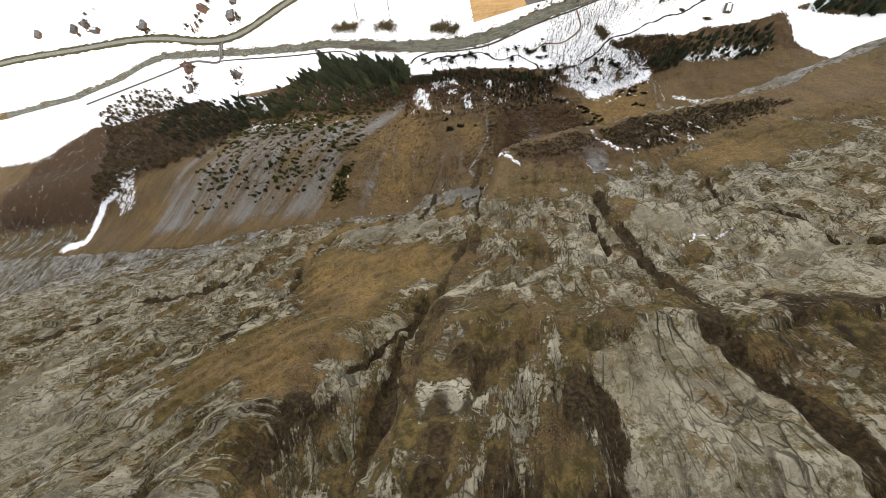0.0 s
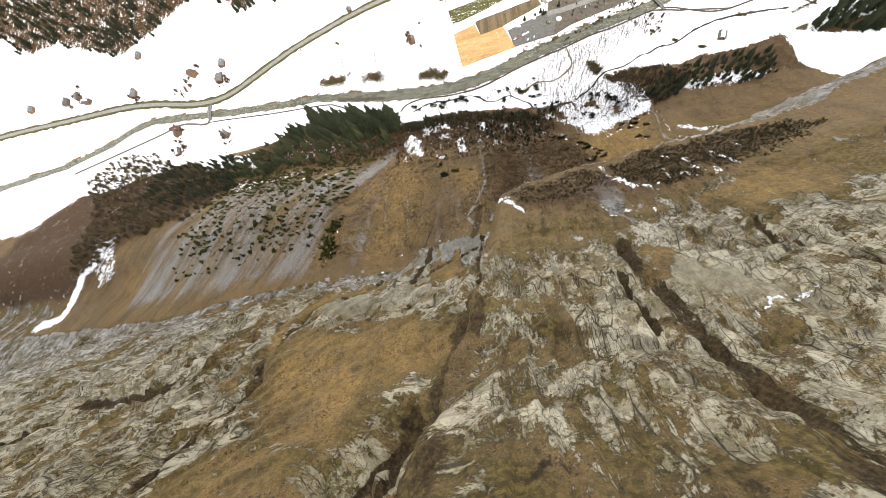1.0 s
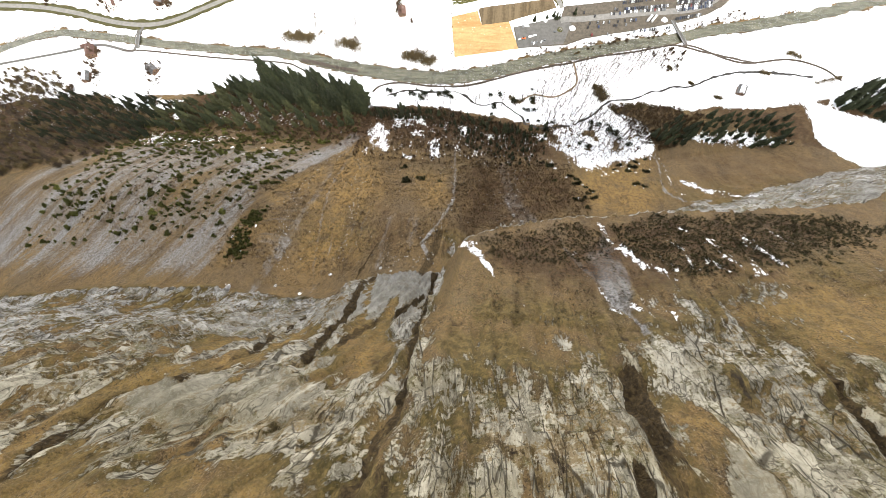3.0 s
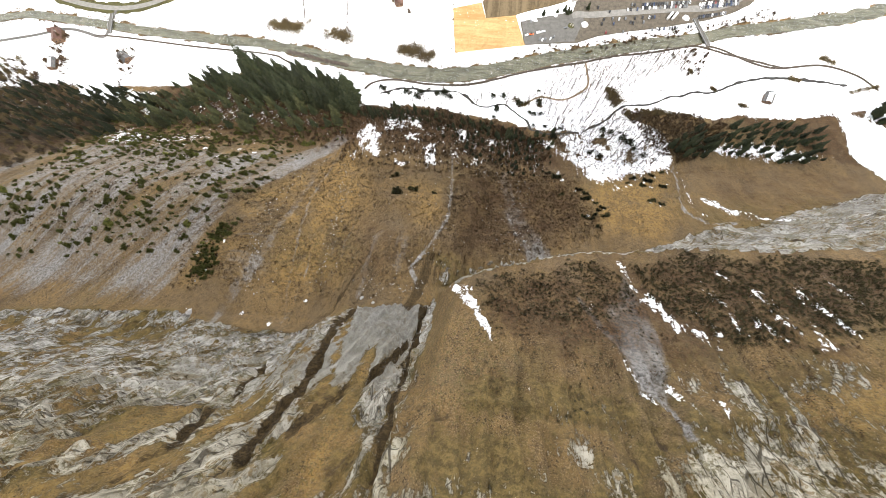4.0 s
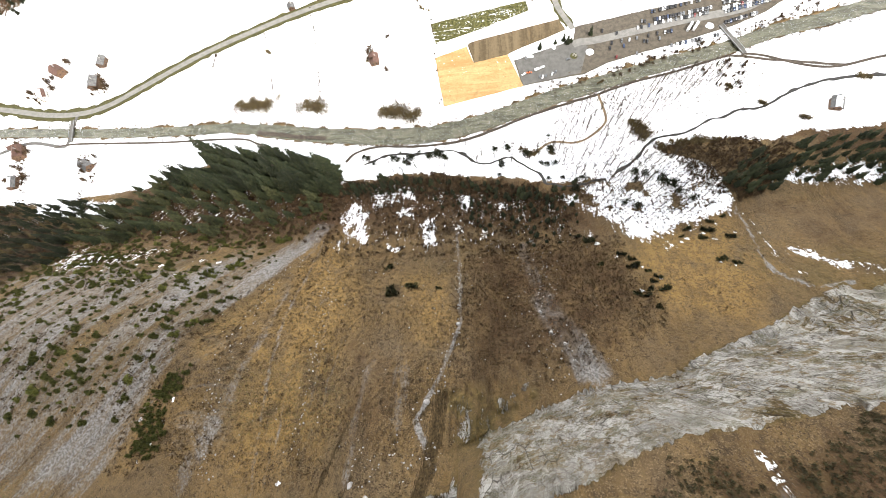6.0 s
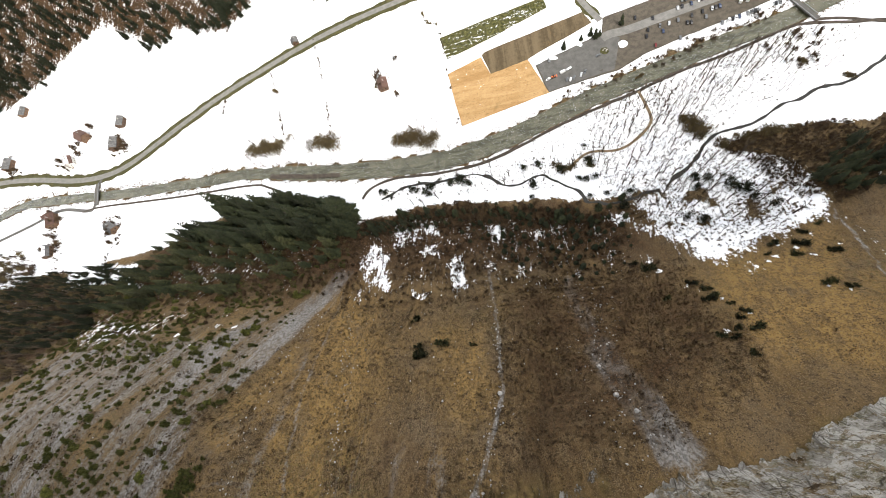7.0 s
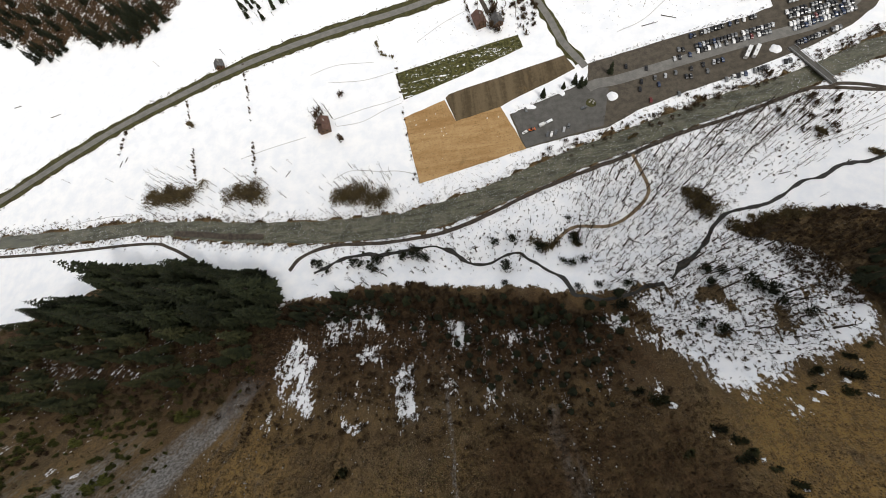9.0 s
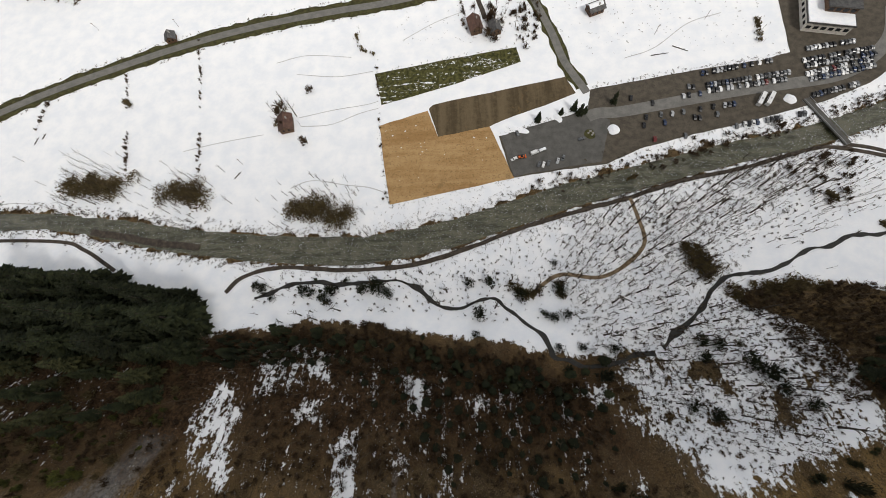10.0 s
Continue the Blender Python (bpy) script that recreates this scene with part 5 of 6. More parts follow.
PEBBLES = [pebble(s, r) for s, r in ((91, 0.5), (92, 0.7), (93, 0.35), (94, 0.9))]
TRAIL = [(-27, 236), (-25, 205), (-22, 176), (-21, 154), (-27, 131), (-36, 112), (-28, 96)]
mass("stones", PEBBLES, along(TRAIL, 260, 1.6, 501) + along([(28, 200), (27, 174), (27, 150), (36, 130)], 260, 5.0, 502) + within(SLOPE, 320, 503) + along([(-121, 234), (-131, 204), (-142, 150), (-140, 108), (-132, 88)], 260, 3.0, 504) + along([(-112, 200), (-98, 150), (-92, 96)], 160, 2.0, 505) + within([(-130, 200), (60, 204), (60, 130), (-30, 96), (-128, 84)], 420, 506) + along([(-60, 96), (-40, 100), (-28, 104)], 120, 4.0, 507), STONEWORK, "pale limestone stones strewn over the slope", "stones", (0.2, 0.75), 508)

STEMS = [shape.mesh("bare_stem", TWIG) for shape in THIN]


def thicket(pts, width, height, count, seed):
    """A long thicket of leafless brush with a few taller stems."""
    rnd = random.Random(seed)
    line = smooth_line(pts, 1.0)
    mid = line[len(line) // 2]
    low = Shape()
    lobes = []
    for n in range(30):
        k = rnd.randrange(len(line))
        lobes.append((line[k] - mid + Vector((rnd.gauss(0, 0.16) * width, rnd.gauss(0, 0.14) * width, 0)), rnd.uniform(0.2, 0.4) * width, rnd.uniform(0.45, 1.0) * height))
    for k in range(count):
        c, r, h = rnd.choice(lobes)
        a, e = rnd.uniform(0, 6.28), rnd.uniform(0.0, 1.5)
        d = Vector((math.cos(a) * math.cos(e), math.sin(a) * math.cos(e), math.sin(e)))
        p = c + Vector((d.x * r, d.y * r, d.z * h * 0.6)) * rnd.uniform(0.45, 0.95)
        up = (d * 0.5 + Vector((rnd.gauss(0, 0.5), rnd.gauss(0, 0.5), 0.6))).normalized()
        w = up.cross(Vector((rnd.gauss(0, 1), rnd.gauss(0, 1), 0.2))).normalized() * rnd.uniform(0.2, 0.45)
        h = rnd.uniform(0.4, 1.1)
        low.add([p - up * h * 0.5, p + w, p + up * h, p - w], [(0, 1, 2), (0, 2, 3)])
    ob = new("thicket")
    ob.matrix_basis = pose(mid.x, mid.y, float(ground_z(mid.x, mid.y)))
    part("brush", low.mesh("brush", BRUSH), ob)
    for k in range(max(6, count // 55)):
        p = rnd.choice(line) - mid
        stem = part("bare_stem", rnd.choice(STEMS), ob)
        stem.matrix_basis = pose(p.x + rnd.gauss(0, 0.4) * width, p.y + rnd.gauss(0, 0.36) * width, 0, 0, 0, rnd.uniform(0, 360)) @ Matrix.Scale(height * rnd.uniform(0.07, 0.13), 4)
    return tagged(ob, "olive-brown leafless thicket standing in snow", "thicket", "thickets on the meadows")


for n, (pts, width, height, count) in enumerate((
        ([(-226, 363), (-208, 360), (-194, 357)], 22, 7, 6500), ([(-163, 353), (-152, 351), (-144, 350)], 20, 7, 4600), ([(-90, 341), (-74, 338), (-58, 335)], 22, 7, 6800),
        ([(111, 308), (115, 303), (119, 297)], 15, 5, 4000), ([(203, 316), (206, 314)], 4, 3.5, 400), ([(226, 300), (231, 298)], 5, 4, 500),
        ([(126, 284), (146, 287), (168, 287)], 11, 4.5, 3200), ([(24, 294), (32, 287), (37, 290)], 7, 3.5, 1100), ([(48, 292), (48, 286)], 5, 4, 600)) + (([(183, 333), (186, 330)], 4, 5, 400), ([(300, 352), (310, 348)], 8, 6, 700), ([(272, 330), (279, 328)], 6, 5, 500),
        ([(90, 347), (94, 349)], 3, 3, 300), ([(-206, 419), (-201, 415)], 3.5, 4.5, 420), ([(-60, 458), (-56, 446), (-46, 440)], 2.5, 4, 380), ([(176, 430), (178, 444)], 4, 4, 350),
        ([(-105, 393), (-101, 404)], 3, 4, 260), ([(320, 318), (345, 326)], 6, 5, 600))):
    thicket(pts, width, height, count, 100 + n)
mass("spruce_wood", [joined(*s) for s in SPRUCE[:2]], within([(-470, 276), (-318, 266), (-325, 205), (-380, 196), (-470, 220)], 170, 390, 4.5), NEEDLES, "dark spruces among bare woods beyond the grove", "spruce wood", (0.45, 0.85), 391)
mass("low_bushes", TWIGGY, within([(60, 256), (122, 284), (150, 262), (150, 235), (118, 216), (84, 218)], 560, 392, 2.0), SCRUB, "dark leafless bushes dotting the snow", "bushes", (0.2, 0.65), 393)
mass("low_bushes", TWIGGY, within(FLAT_BARE, 420, 394, 3.0), SCRUB, "dark leafless bushes dotting the snow", "bushes", (0.15, 0.5), 395)
mass("garden_trees", THIN[:2] + CANOPY + TWIGGY[:1], [(hx + random.gauss(0, 8), hy + random.gauss(0, 8)) for hx, hy in ((-541, 413), (-447, 398), (-389, 408), (-436, 426), (-456, 333), (-452, 302), (-375, 314), (-650, 430), (22, 460), (-98, 398)) for _ in range(15)], SCRUB, "leafless garden trees round the houses", "garden trees", (0.5, 1.7), 387)
for n, pts in enumerate(([(-166, 466), (-159, 435), (-155, 410)], [(-152, 392), (-148, 366)], [(-210, 440), (-203, 415)], [(-200, 398), (-193, 368)], [(-46, 438), (-43, 392), (-38, 341)], [(-259, 424), (-261, 402)])):
    mass("shrub_row", TUFTS + TWIGGY[2:3], along(pts, 60, 0.5, 200 + n), SCRUB, "thin row of dark shrubs across the snow", "shrubs", (0.35, 0.9), 210 + n)
mass("bank_brush", TUFTS, [(x, float(np.interp(x, RIVER_X, RIVER_Y)) + s * (float(river_gap(x, 0)[1]) + d)) for x, s, d in ((random.uniform(-560, 320), random.choice((-1, 1)), abs(random.gauss(1.5, 2.8))) for _ in range(5200))], SCRUB, "dark stones and brush along the river's banks", "brush", (0.4, 1.7), 230)
mass("bank_brush", TUFTS + TWIGGY[:1], along([(40, 345), (80, 350), (120, 361), (160, 369), (196, 379), (226, 388), (262, 396)], 420, 2.2, 234), SCRUB, "dark leafless brush on the snowy bank below the lot", "brush", (0.3, 1.5), 235)
mass("bank_brush", TUFTS, along([(-44, 336), (0, 338), (30, 346)], 130, 2.5, 236) + along([(-220, 346), (-150, 333), (-60, 326), (0, 334)], 240, 2.0, 237), SCRUB, "dark stems along the snowy river bank", "brush", (0.3, 1.1), 238)
mass("verge_brush", TUFTS, [(p.x + random.gauss(0, 1.5), p.y + s * random.uniform(4.8, 9.0)) for p in smooth_line(MAIN_ROAD, 1.2) for s in (-1, 1) if -700 < p.x < 120 and random.random() < 0.8], SCRUB, "ragged dark growth along the road's edges", "growth", (0.5, 1.9), 231)
mass("bare_saplings", THIN, within(FLAT_BARE, 170, 251, 3.0) + within([(60, 256), (120, 284), (150, 262), (148, 235), (118, 218), (86, 220)], 170, 252, 2.4), TWIG, "thin leafless saplings in the snow", "saplings", (0.4, 0.95), 253)
mass("stubble", TUFTS, within([(40, 290), (62, 328), (128, 346), (190, 352), (150, 320), (130, 290), (150, 250), (118, 214), (74, 222), (58, 256)], 3800, 232), SCRUB, "dark stems and brush poking through snow", "brush", (0.4, 1.7), 233)

for n, pts in enumerate(([(-458, 328), (-445, 304), (-435, 284), (-412, 268), (-388, 257)], [(-382, 329), (-367, 308), (-366, 281), (-351, 265), (-321, 258)])):
    mass("garden_hedge", TWIGGY + THIN[1:2], along(pts, 90, 2.2, 260 + n), SCRUB, "ragged leafless hedge between snowy gardens", "hedge", (0.3, 0.9), 262 + n)
EDGES = ([(78, 405), (99, 408.5), (143, 414), (174, 417.5), (190, 421)], [(31, 350), (55, 353), (80, 355), (98, 363), (128, 370), (159, 376), (200, 386), (224, 395)], [(-43, 389), (-36, 339)], [(-36, 338), (0, 344), (31, 350)], [(26, 378), (50, 385), (72, 391)], [(-47, 426), (0, 434), (39, 439)])
for n, pts in enumerate(EDGES):
    mass("edge_grass", TUFTS, along(pts, 170 if n < 2 else 70, 0.9, 270 + n), VERGE if n % 2 else SCRUB, "ragged dark grass along the edge of the lot", "grass", (0.4, 1.3), 280 + n)
mass("stubble", TUFTS, within([(70, 430), (182, 424), (186, 470), (58, 484)], 260, 290) + within([(-40, 445), (36, 444), (40, 480), (-30, 476)], 120, 291), SCRUB, "dark stems poking through the snowfield", "brush", (0.3, 1.0), 292)
mass("bare_saplings", THIN, within([(96, 332), (150, 345), (190, 354), (222, 346), (200, 322), (140, 306), (100, 312)], 230, 293, 2.2), TWIG, "thin leafless saplings in the snow", "saplings", (0.35, 0.85), 294)
mass("low_bushes", TWIGGY, within([(96, 332), (150, 345), (190, 354), (222, 346), (200, 322), (140, 306), (100, 312)], 260, 295, 2.5), SCRUB, "dark leafless bushes dotting the snow", "bushes", (0.15, 0.5), 296)
mass("spruce_wood", [joined(*s) for s in SMALL_SPRUCE], within([(-60, 262), (-20, 258), (20, 250), (58, 248), (60, 214), (30, 204), (-4, 214), (-30, 236)], 95, 297, 4.0) + within([(-110, 272), (-70, 270), (-64, 258), (-112, 260)], 40, 298, 3.0), NEEDLES, "small dark spruces scattered through the bare woods", "spruce wood", (0.4, 1.1), 299)
mass("bare_wood", CANOPY + THIN, within([(160, 344), (196, 356), (206, 348), (192, 326), (176, 330)], 46, 330, 2.5, edge=3), SCRUB, "dark leafless trees beside the footbridge", "wood", (0.3, 0.85), 331)
BROOKSIDE = [(-108, 300), (-60, 300), (0, 302), (40, 300), (44, 284), (20, 274), (-10, 278), (-60, 286), (-106, 288)]
mass("bare_saplings", THIN, within(BROOKSIDE, 120, 310, 3.0, edge=3), TWIG, "thin leafless saplings beside the brook", "saplings", (0.25, 0.7), 311)
mass("low_bushes", TWIGGY, within(BROOKSIDE, 150, 312, 2.5, edge=3), SCRUB, "dark leafless bushes beside the brook", "bushes", (0.15, 0.6), 313)
plant("evergreen_bush", [[clump(84, 2.4, 2.6, 420, 0.7, 0.3, 1.5)], [clump(85, 2.0, 2.2, 360, 0.7, 0.3, 1.3)]], [(-74, 292), (-69, 289), (-66, 293), (-78, 294), (-49, 294), (-43, 295), (-37, 291), (-100, 295), (48, 290), (30, 288), (112, 262), (122, 254), (92, 238), (100, 234), (136, 238)], "wide dark evergreen bush beside the brook", "bush", "wide bushes by the brook", (1.1, 1.8), 314, 0.1, skins=(NEEDLES,))
MEADOW_STRIP = [(-64, 306), (0, 308), (64, 328), (66, 300), (30, 290), (-40, 299)]
mass("bare_saplings", THIN, within(MEADOW_STRIP, 150, 320, 2.4, edge=3), TWIG, "thin leafless saplings beside the footpath", "saplings", (0.25, 0.75), 321)
mass("low_bushes", TWIGGY, within(MEADOW_STRIP, 150, 322, 2.0, edge=3), SCRUB, "dark leafless bushes beside the footpath", "bushes", (0.12, 0.5), 323)
mass("path_brush", TUFTS, along([(-92, 305), (-56, 302), (-21, 304), (6, 311), (32, 320), (62, 328), (88, 334), (114, 342), (152, 349), (182, 356)], 420, 1.3, 324), SCRUB, "dark brush along the footpath", "brush", (0.3, 1.2), 325)


# ---- buildings ----
def house(x, y, turn, width, length, walls, rise, roof, wall, snowy=0.0, label="", chimney=True):
    """A gabled house: walls, two roof slabs with eaves, chimney, door and windows."""
    ob = new("house")
    ob.matrix_basis = stand(x, y, turn)
    w, l = width / 2, length / 2
    part("wall", Shape().prism([(-w, -0.3), (w, -0.3), (w, walls), (0, walls + rise), (-w, walls)], -l, l).mesh("wall", wall), ob)
    for side in (-1, 1):
        eave, t = 0.7, 0.22
        k = rise / w
        e = w + eave
        outline = [(0, walls + rise + 0.08), (side * e, walls - eave * k + 0.08), (side * e, walls - eave * k + 0.08 + t), (0, walls + rise + 0.08 + t)]
        slab = part("roof", Shape().prism(outline if side < 0 else outline[::-1], -l - 0.7, l + 0.7).mesh("roof", roof), ob)
        if snowy:
            top = [(side * 0.1, walls + rise + 0.31), (side * e * snowy, walls + rise - e * snowy * k + 0.31), (side * e * snowy, walls + rise - e * snowy * k + 0.5), (side * 0.1, walls + rise + 0.55)]
            part("snow_cover", Shape().prism(top if side < 0 else top[::-1], -l - 0.5, l * 0.9).mesh("snow_cover", SNOW), slab, "patchy snow on the roof")
        if chimney and side > 0:
            part("chimney", Shape().box(w * 0.3, l * 0.2, walls, w * 0.3 + 0.7, l * 0.2 + 0.7, walls + rise + 0.9).mesh("chimney", STONEWORK), slab)
    pane = Shape().box(-0.45, -0.04, 0, 0.45, 0.04, 1.1).mesh("window", GLASS)
    for side in (-1, 1):
        for k in (-0.55, 0.0, 0.55):
            p = part("window", pane, ob)
            p.matrix_basis = pose(side * (w + 0.02), k * l * 1.2, 1.0, 0, 0, 90)
        for k in (-0.4, 0.4):
            p = part("window", pane, ob)
            p.matrix_basis = pose(k * w, side * (l + 0.02), walls * 0.55, 0, 0, 0)
    part("door", Shape().box(-0.5, -l - 0.06, 0, 0.5, -l + 0.02, 2.0).mesh("door", TIMBER), ob)
    return tagged(ob, label or "timber farmhouse with a low gabled roof", "house", "houses of the valley")


for x, y, turn, w, l, walls, rise, roof, wall, snowy, label in (
        (15, 455, 12, 7, 10, 4, 2.4, ROOF_RED, TIMBER, 0.0, "timber house with a rust-red gabled roof"), (27, 452, 12, 6, 7.5, 3.2, 2.2, ROOF_DARK, TIMBER, 0.0, "small timber house with a dull olive roof"),
        (88, 461, -70, 6.5, 9, 3.5, 2, ROOF_DARK, TIMBER, 0.45, "dark barn with a grey roof half under snow"), (-98, 393, 10, 7.5, 10, 3.6, 2.4, ROOF_RED, TIMBER, 0.0, "dark brown hay barn with a rusty roof"),
        (-184, 466, 18, 6, 6, 3, 2, ROOF_DARK, TIMBER, 0.0, "small dark hut beside the road"), (-541, 413, 0, 9, 12, 5, 3, ROOF_DARK, TIMBER, 0.0, "brown farmhouse beside the road"),
        (-447, 396, 30, 9, 11, 5, 3, ROOF_RED, PLASTER, 0.5, "pale house with a tan roof half under snow"), (-389, 404, 10, 9, 12, 5, 3, ROOF_DARK, TIMBER, 0.0, "brown farmhouse beside the road"),
        (-436, 424, 60, 10, 13, 5, 3, ROOF_RED, TIMBER, 0.0, "brown farmhouse with a rusty roof"), (-386, 429, 0, 8, 10, 4.5, 2.6, ROOF_DARK, TIMBER, 0.0, "grey-roofed timber house beside the road")) + ((-456, 333, 20, 10, 13, 5, 3, ROOF_RED, TIMBER, 0.0, "red-brown farmhouse near the wood"), (-466, 342, 110, 6, 8, 3.5, 2, ROOF_RED, TIMBER, 0.3, "small red-brown shed near the wood"),
        (-452, 300, 15, 8, 11, 4, 2.6, ROOF_DARK, TIMBER, 0.4, "grey barn at the wood's edge"), (-375, 312, 60, 8, 11, 4, 2.5, ROOF_DARK, TIMBER, 0.0, "grey timber barn in the meadow"),
        (-673, 428, 0, 9, 11, 5, 3, ROOF_DARK, TIMBER, 0.0, "brown farmhouse beside the road"), (-650, 432, 40, 8, 10, 5, 3, ROOF_DARK, TIMBER, 0.0, "brown farmhouse beside the road"),
        (-630, 420, 80, 8, 12, 5, 3, ROOF_DARK, TIMBER, 0.3, "grey-roofed farmhouse beside the road"), (-540, 481, 0, 8, 10, 4, 2.4, ROOF_DARK, TIMBER, 0.0, "grey barn on the far meadow"),
        (-745, 430, 10, 8, 10, 5, 3, ROOF_DARK, TIMBER, 0.0, "brown farmhouse beside the road"), (250, 307, -20, 7, 9, 3.5, 2.2, ROOF_DARK, TIMBER, 0.5, "small grey cabin in the snow")):
    house(x, y, turn, w, l, walls, rise, roof, wall, snowy, label)


def cable_station():
    """The large flat-roofed hall beside the car park, with a snow-covered lower roof."""
    ob = new("station_hall")
    ob.matrix_basis = pose(213, 444, 0, 0, 0, -14)
    part("wall", Shape().box(-11, -13, -0.3, 12, 16, 6).mesh("wall", PLASTER), ob)
    roof = part("roof", Shape().box(-11.8, -13.8, 6, 12.8, 16.8, 6.5).mesh("roof", ROOF_DARK), ob)
    part("snow_cover", Shape().box(-11.2, -13.2, 6.5, 12.2, 16.2, 6.85, 0.2).mesh("snow_cover", SNOW), roof, "unbroken snow on the flat roof")
    part("upper_storey", Shape().box(-3, -5, 6.5, 12, 16, 10.5).mesh("upper_storey", TIMBER), ob)
    top = part("upper_roof", Shape().box(-4, -6, 10.5, 13, 17, 11.1, 0.3).mesh("upper_roof", ROOF_DARK), ob)
    part("roof_vent", Shape().box(2, 3, 11.1, 5, 6, 12.2, 0.2).mesh("roof_vent", STEEL), top)
    pane = Shape().box(-1.2, -0.05, 0, 1.2, 0.05, 1.8).mesh("window", GLASS)
    for k in range(6):
        part("window", pane, ob).matrix_basis = pose(-9 + 3.8 * k, -13.03, 2.2)
        part("window", pane, ob).matrix_basis = pose(-11.03, -10 + 4.6 * k, 2.2, 0, 0, 90)
    for k in range(4):
        part("window", pane, ob).matrix_basis = pose(-1 + 3.6 * k, -5.03, 7.6)
    return tagged(ob, "large dark hall with a snow-covered flat roof", "station building")


cable_station()


def bridge(x, y, turn, length, width, label):
    ob = new("bridge")
    ob.matrix_basis = pose(x, y, 0.0, 0, 0, turn)
    part("deck", Shape().box(-width / 2, -length / 2, 0.25, width / 2, length / 2, 0.75).mesh("deck", ASPHALT), ob)
    for s in (-1, 1):
        rail = part("railing", Shape().box(s * (width / 2) - 0.1, -length / 2, 1.45, s * (width / 2) + 0.1, length / 2, 1.6).mesh("railing", STEEL), ob)
        for k in range(9):
            q = -length / 2 + 0.3 + k * (length - 0.6) / 8
            part("post", Shape().box(s * width / 2 - 0.07, q - 0.07, 0.75, s * width / 2 + 0.07, q + 0.07, 1.45).mesh("post", STEEL), rail)
        part("abutment", Shape().box(-width / 2 - 0.3, s * (length / 2 - 1.2) - 1.4, -2.2, width / 2 + 0.3, s * (length / 2 - 1.2) + 1.4, 0.25).mesh("abutment", STONEWORK), ob)
    return tagged(ob, label, "bridge")


ribbon("lane", [(22, 462), (19, 474), (15, 488), (13, 494)], 3.0, 0.2, PATH, "muddy drive from the road to the houses", "lane", 2.0, ragged=0.4)
mass("drive_hedge", TUFTS + TWIGGY[2:3], along([(9, 456), (8, 466), (7, 478)], 40, 1.0, 340) + along([(32, 456), (34, 466), (36, 474)], 40, 1.0, 341) + within([(36, 440), (48, 432), (56, 470), (48, 486), (40, 470)], 260, 342), SCRUB, "dark hedges and weeds beside the houses", "hedge", (0.4, 1.5), 343)
mass("field_clods", PEBBLES, within([(-42, 388), (-16, 395), (-12, 372), (-36, 366)], 26, 344) + within([(-38, 384), (28, 378), (30, 354), (-34, 342)], 22, 345), SNOW, "small clods of snow on the bare field", "snow clods", (0.3, 0.8), 346)
bridge(195, 374, 23, 31, 3.4, "narrow grey bridge from the car park")
bridge(-404, 353, 8, 24, 4.2, "narrow grey road bridge over the river")
ribbon("lane", [(-402, 372), (-403, 366), (-405, 342), (-412, 337), (-450, 344), (-490, 334), (-560, 318), (-640, 300)], 3.4, 0.17, ASPHALT, "narrow grey lane over the bridge", "lane", 2.5)
ribbon("footpath", [(199, 360), (214, 356), (240, 344), (262, 340), (300, 345), (330, 336), (345, 322)], 2.2, 0.19, PATH, "dark footpath across the snowy meadow", "path", 2.5)
ribbon("gravel_bar", [(-206, 332), (-190, 329), (-165, 324), (-140, 320)], 4.0, 0.9, PATH, "brown gravel bar in the river", "gravel bar", 2.0, ragged=0.5)


# ---- parked vehicles ----
def car(paint, label, estate=False):
    """A small parked car: body, glasshouse, lamps and four wheels."""
    ob = new("car")
    side = [(-1.75, 0.25), (1.72, 0.25), (1.8, 0.5), (1.72, 0.72), (0.85, 0.8), (0.35, 1.22), (-1.2 if estate else -0.85, 1.24), (-1.7 if estate else -1.35, 0.82), (-1.8, 0.75), (-1.82, 0.45)]
    part("body", Shape().prism(side, -0.7, 0.7).mesh("body", paint), ob)
    part("windscreen", Shape().add([(0.83, -0.6, 0.83), (0.83, 0.6, 0.83), (0.38, 0.52, 1.21), (0.38, -0.52, 1.21), (0.87, -0.6, 0.85), (0.87, 0.6, 0.85), (0.42, 0.52, 1.24), (0.42, -0.52, 1.24)], [(4, 5, 6, 7), (0, 3, 2, 1), (0, 1, 5, 4), (3, 7, 6, 2), (0, 4, 7, 3), (1, 2, 6, 5)]).mesh("windscreen", GLASS), ob)
    for s in (-1, 1):
        part("side_window", Shape().box(-1.1, s * 0.7 - 0.02, 0.85, 0.35, s * 0.7 + 0.02, 1.14, 0.01).mesh("side_window", GLASS), ob)
        for px in (-1.1, 1.12):
            part("wheel", Shape().tube((px, s * 0.58, 0.3), (px, s * 0.74, 0.3), 0.3, 0.3, 10).mesh("wheel", RUBBER), ob)
    return tagged(ob, label, "car", "cars in the car park")


CARS = [car(paint, f"small {word.replace('_', ' ')} car in the car park", n % 2 == 0) for n, (word, paint) in enumerate(PAINTS)]
lots = random.Random(77)
spots = [(45, 358, 70), (47.3, 357.6, 70), (50, 358.4, 70), (55, 359.4, 70), (58, 361, 70), (32, 362, 20), (69, 372, 15), (35, 378, 100), (105, 383, 80), (103, 378, 80), (107, 369, 80), (99, 396, 80), (110, 392, 80),
         (131, 401, 84), (133.4, 400.6, 84), (127, 395, 84), (130, 395.4, 84), (136, 396, 84), (113, 384, 80), (119, 384.2, 80), (125, 385, 80), (134, 386, 80), (141, 387, 80), (147, 387.4, 80), (149.4, 387.7, 80), (152, 388, 80), (114, 379, 80), (130, 381, 80), (132.4, 380.6, 80), (142, 382, 80), (123, 370, 80)]
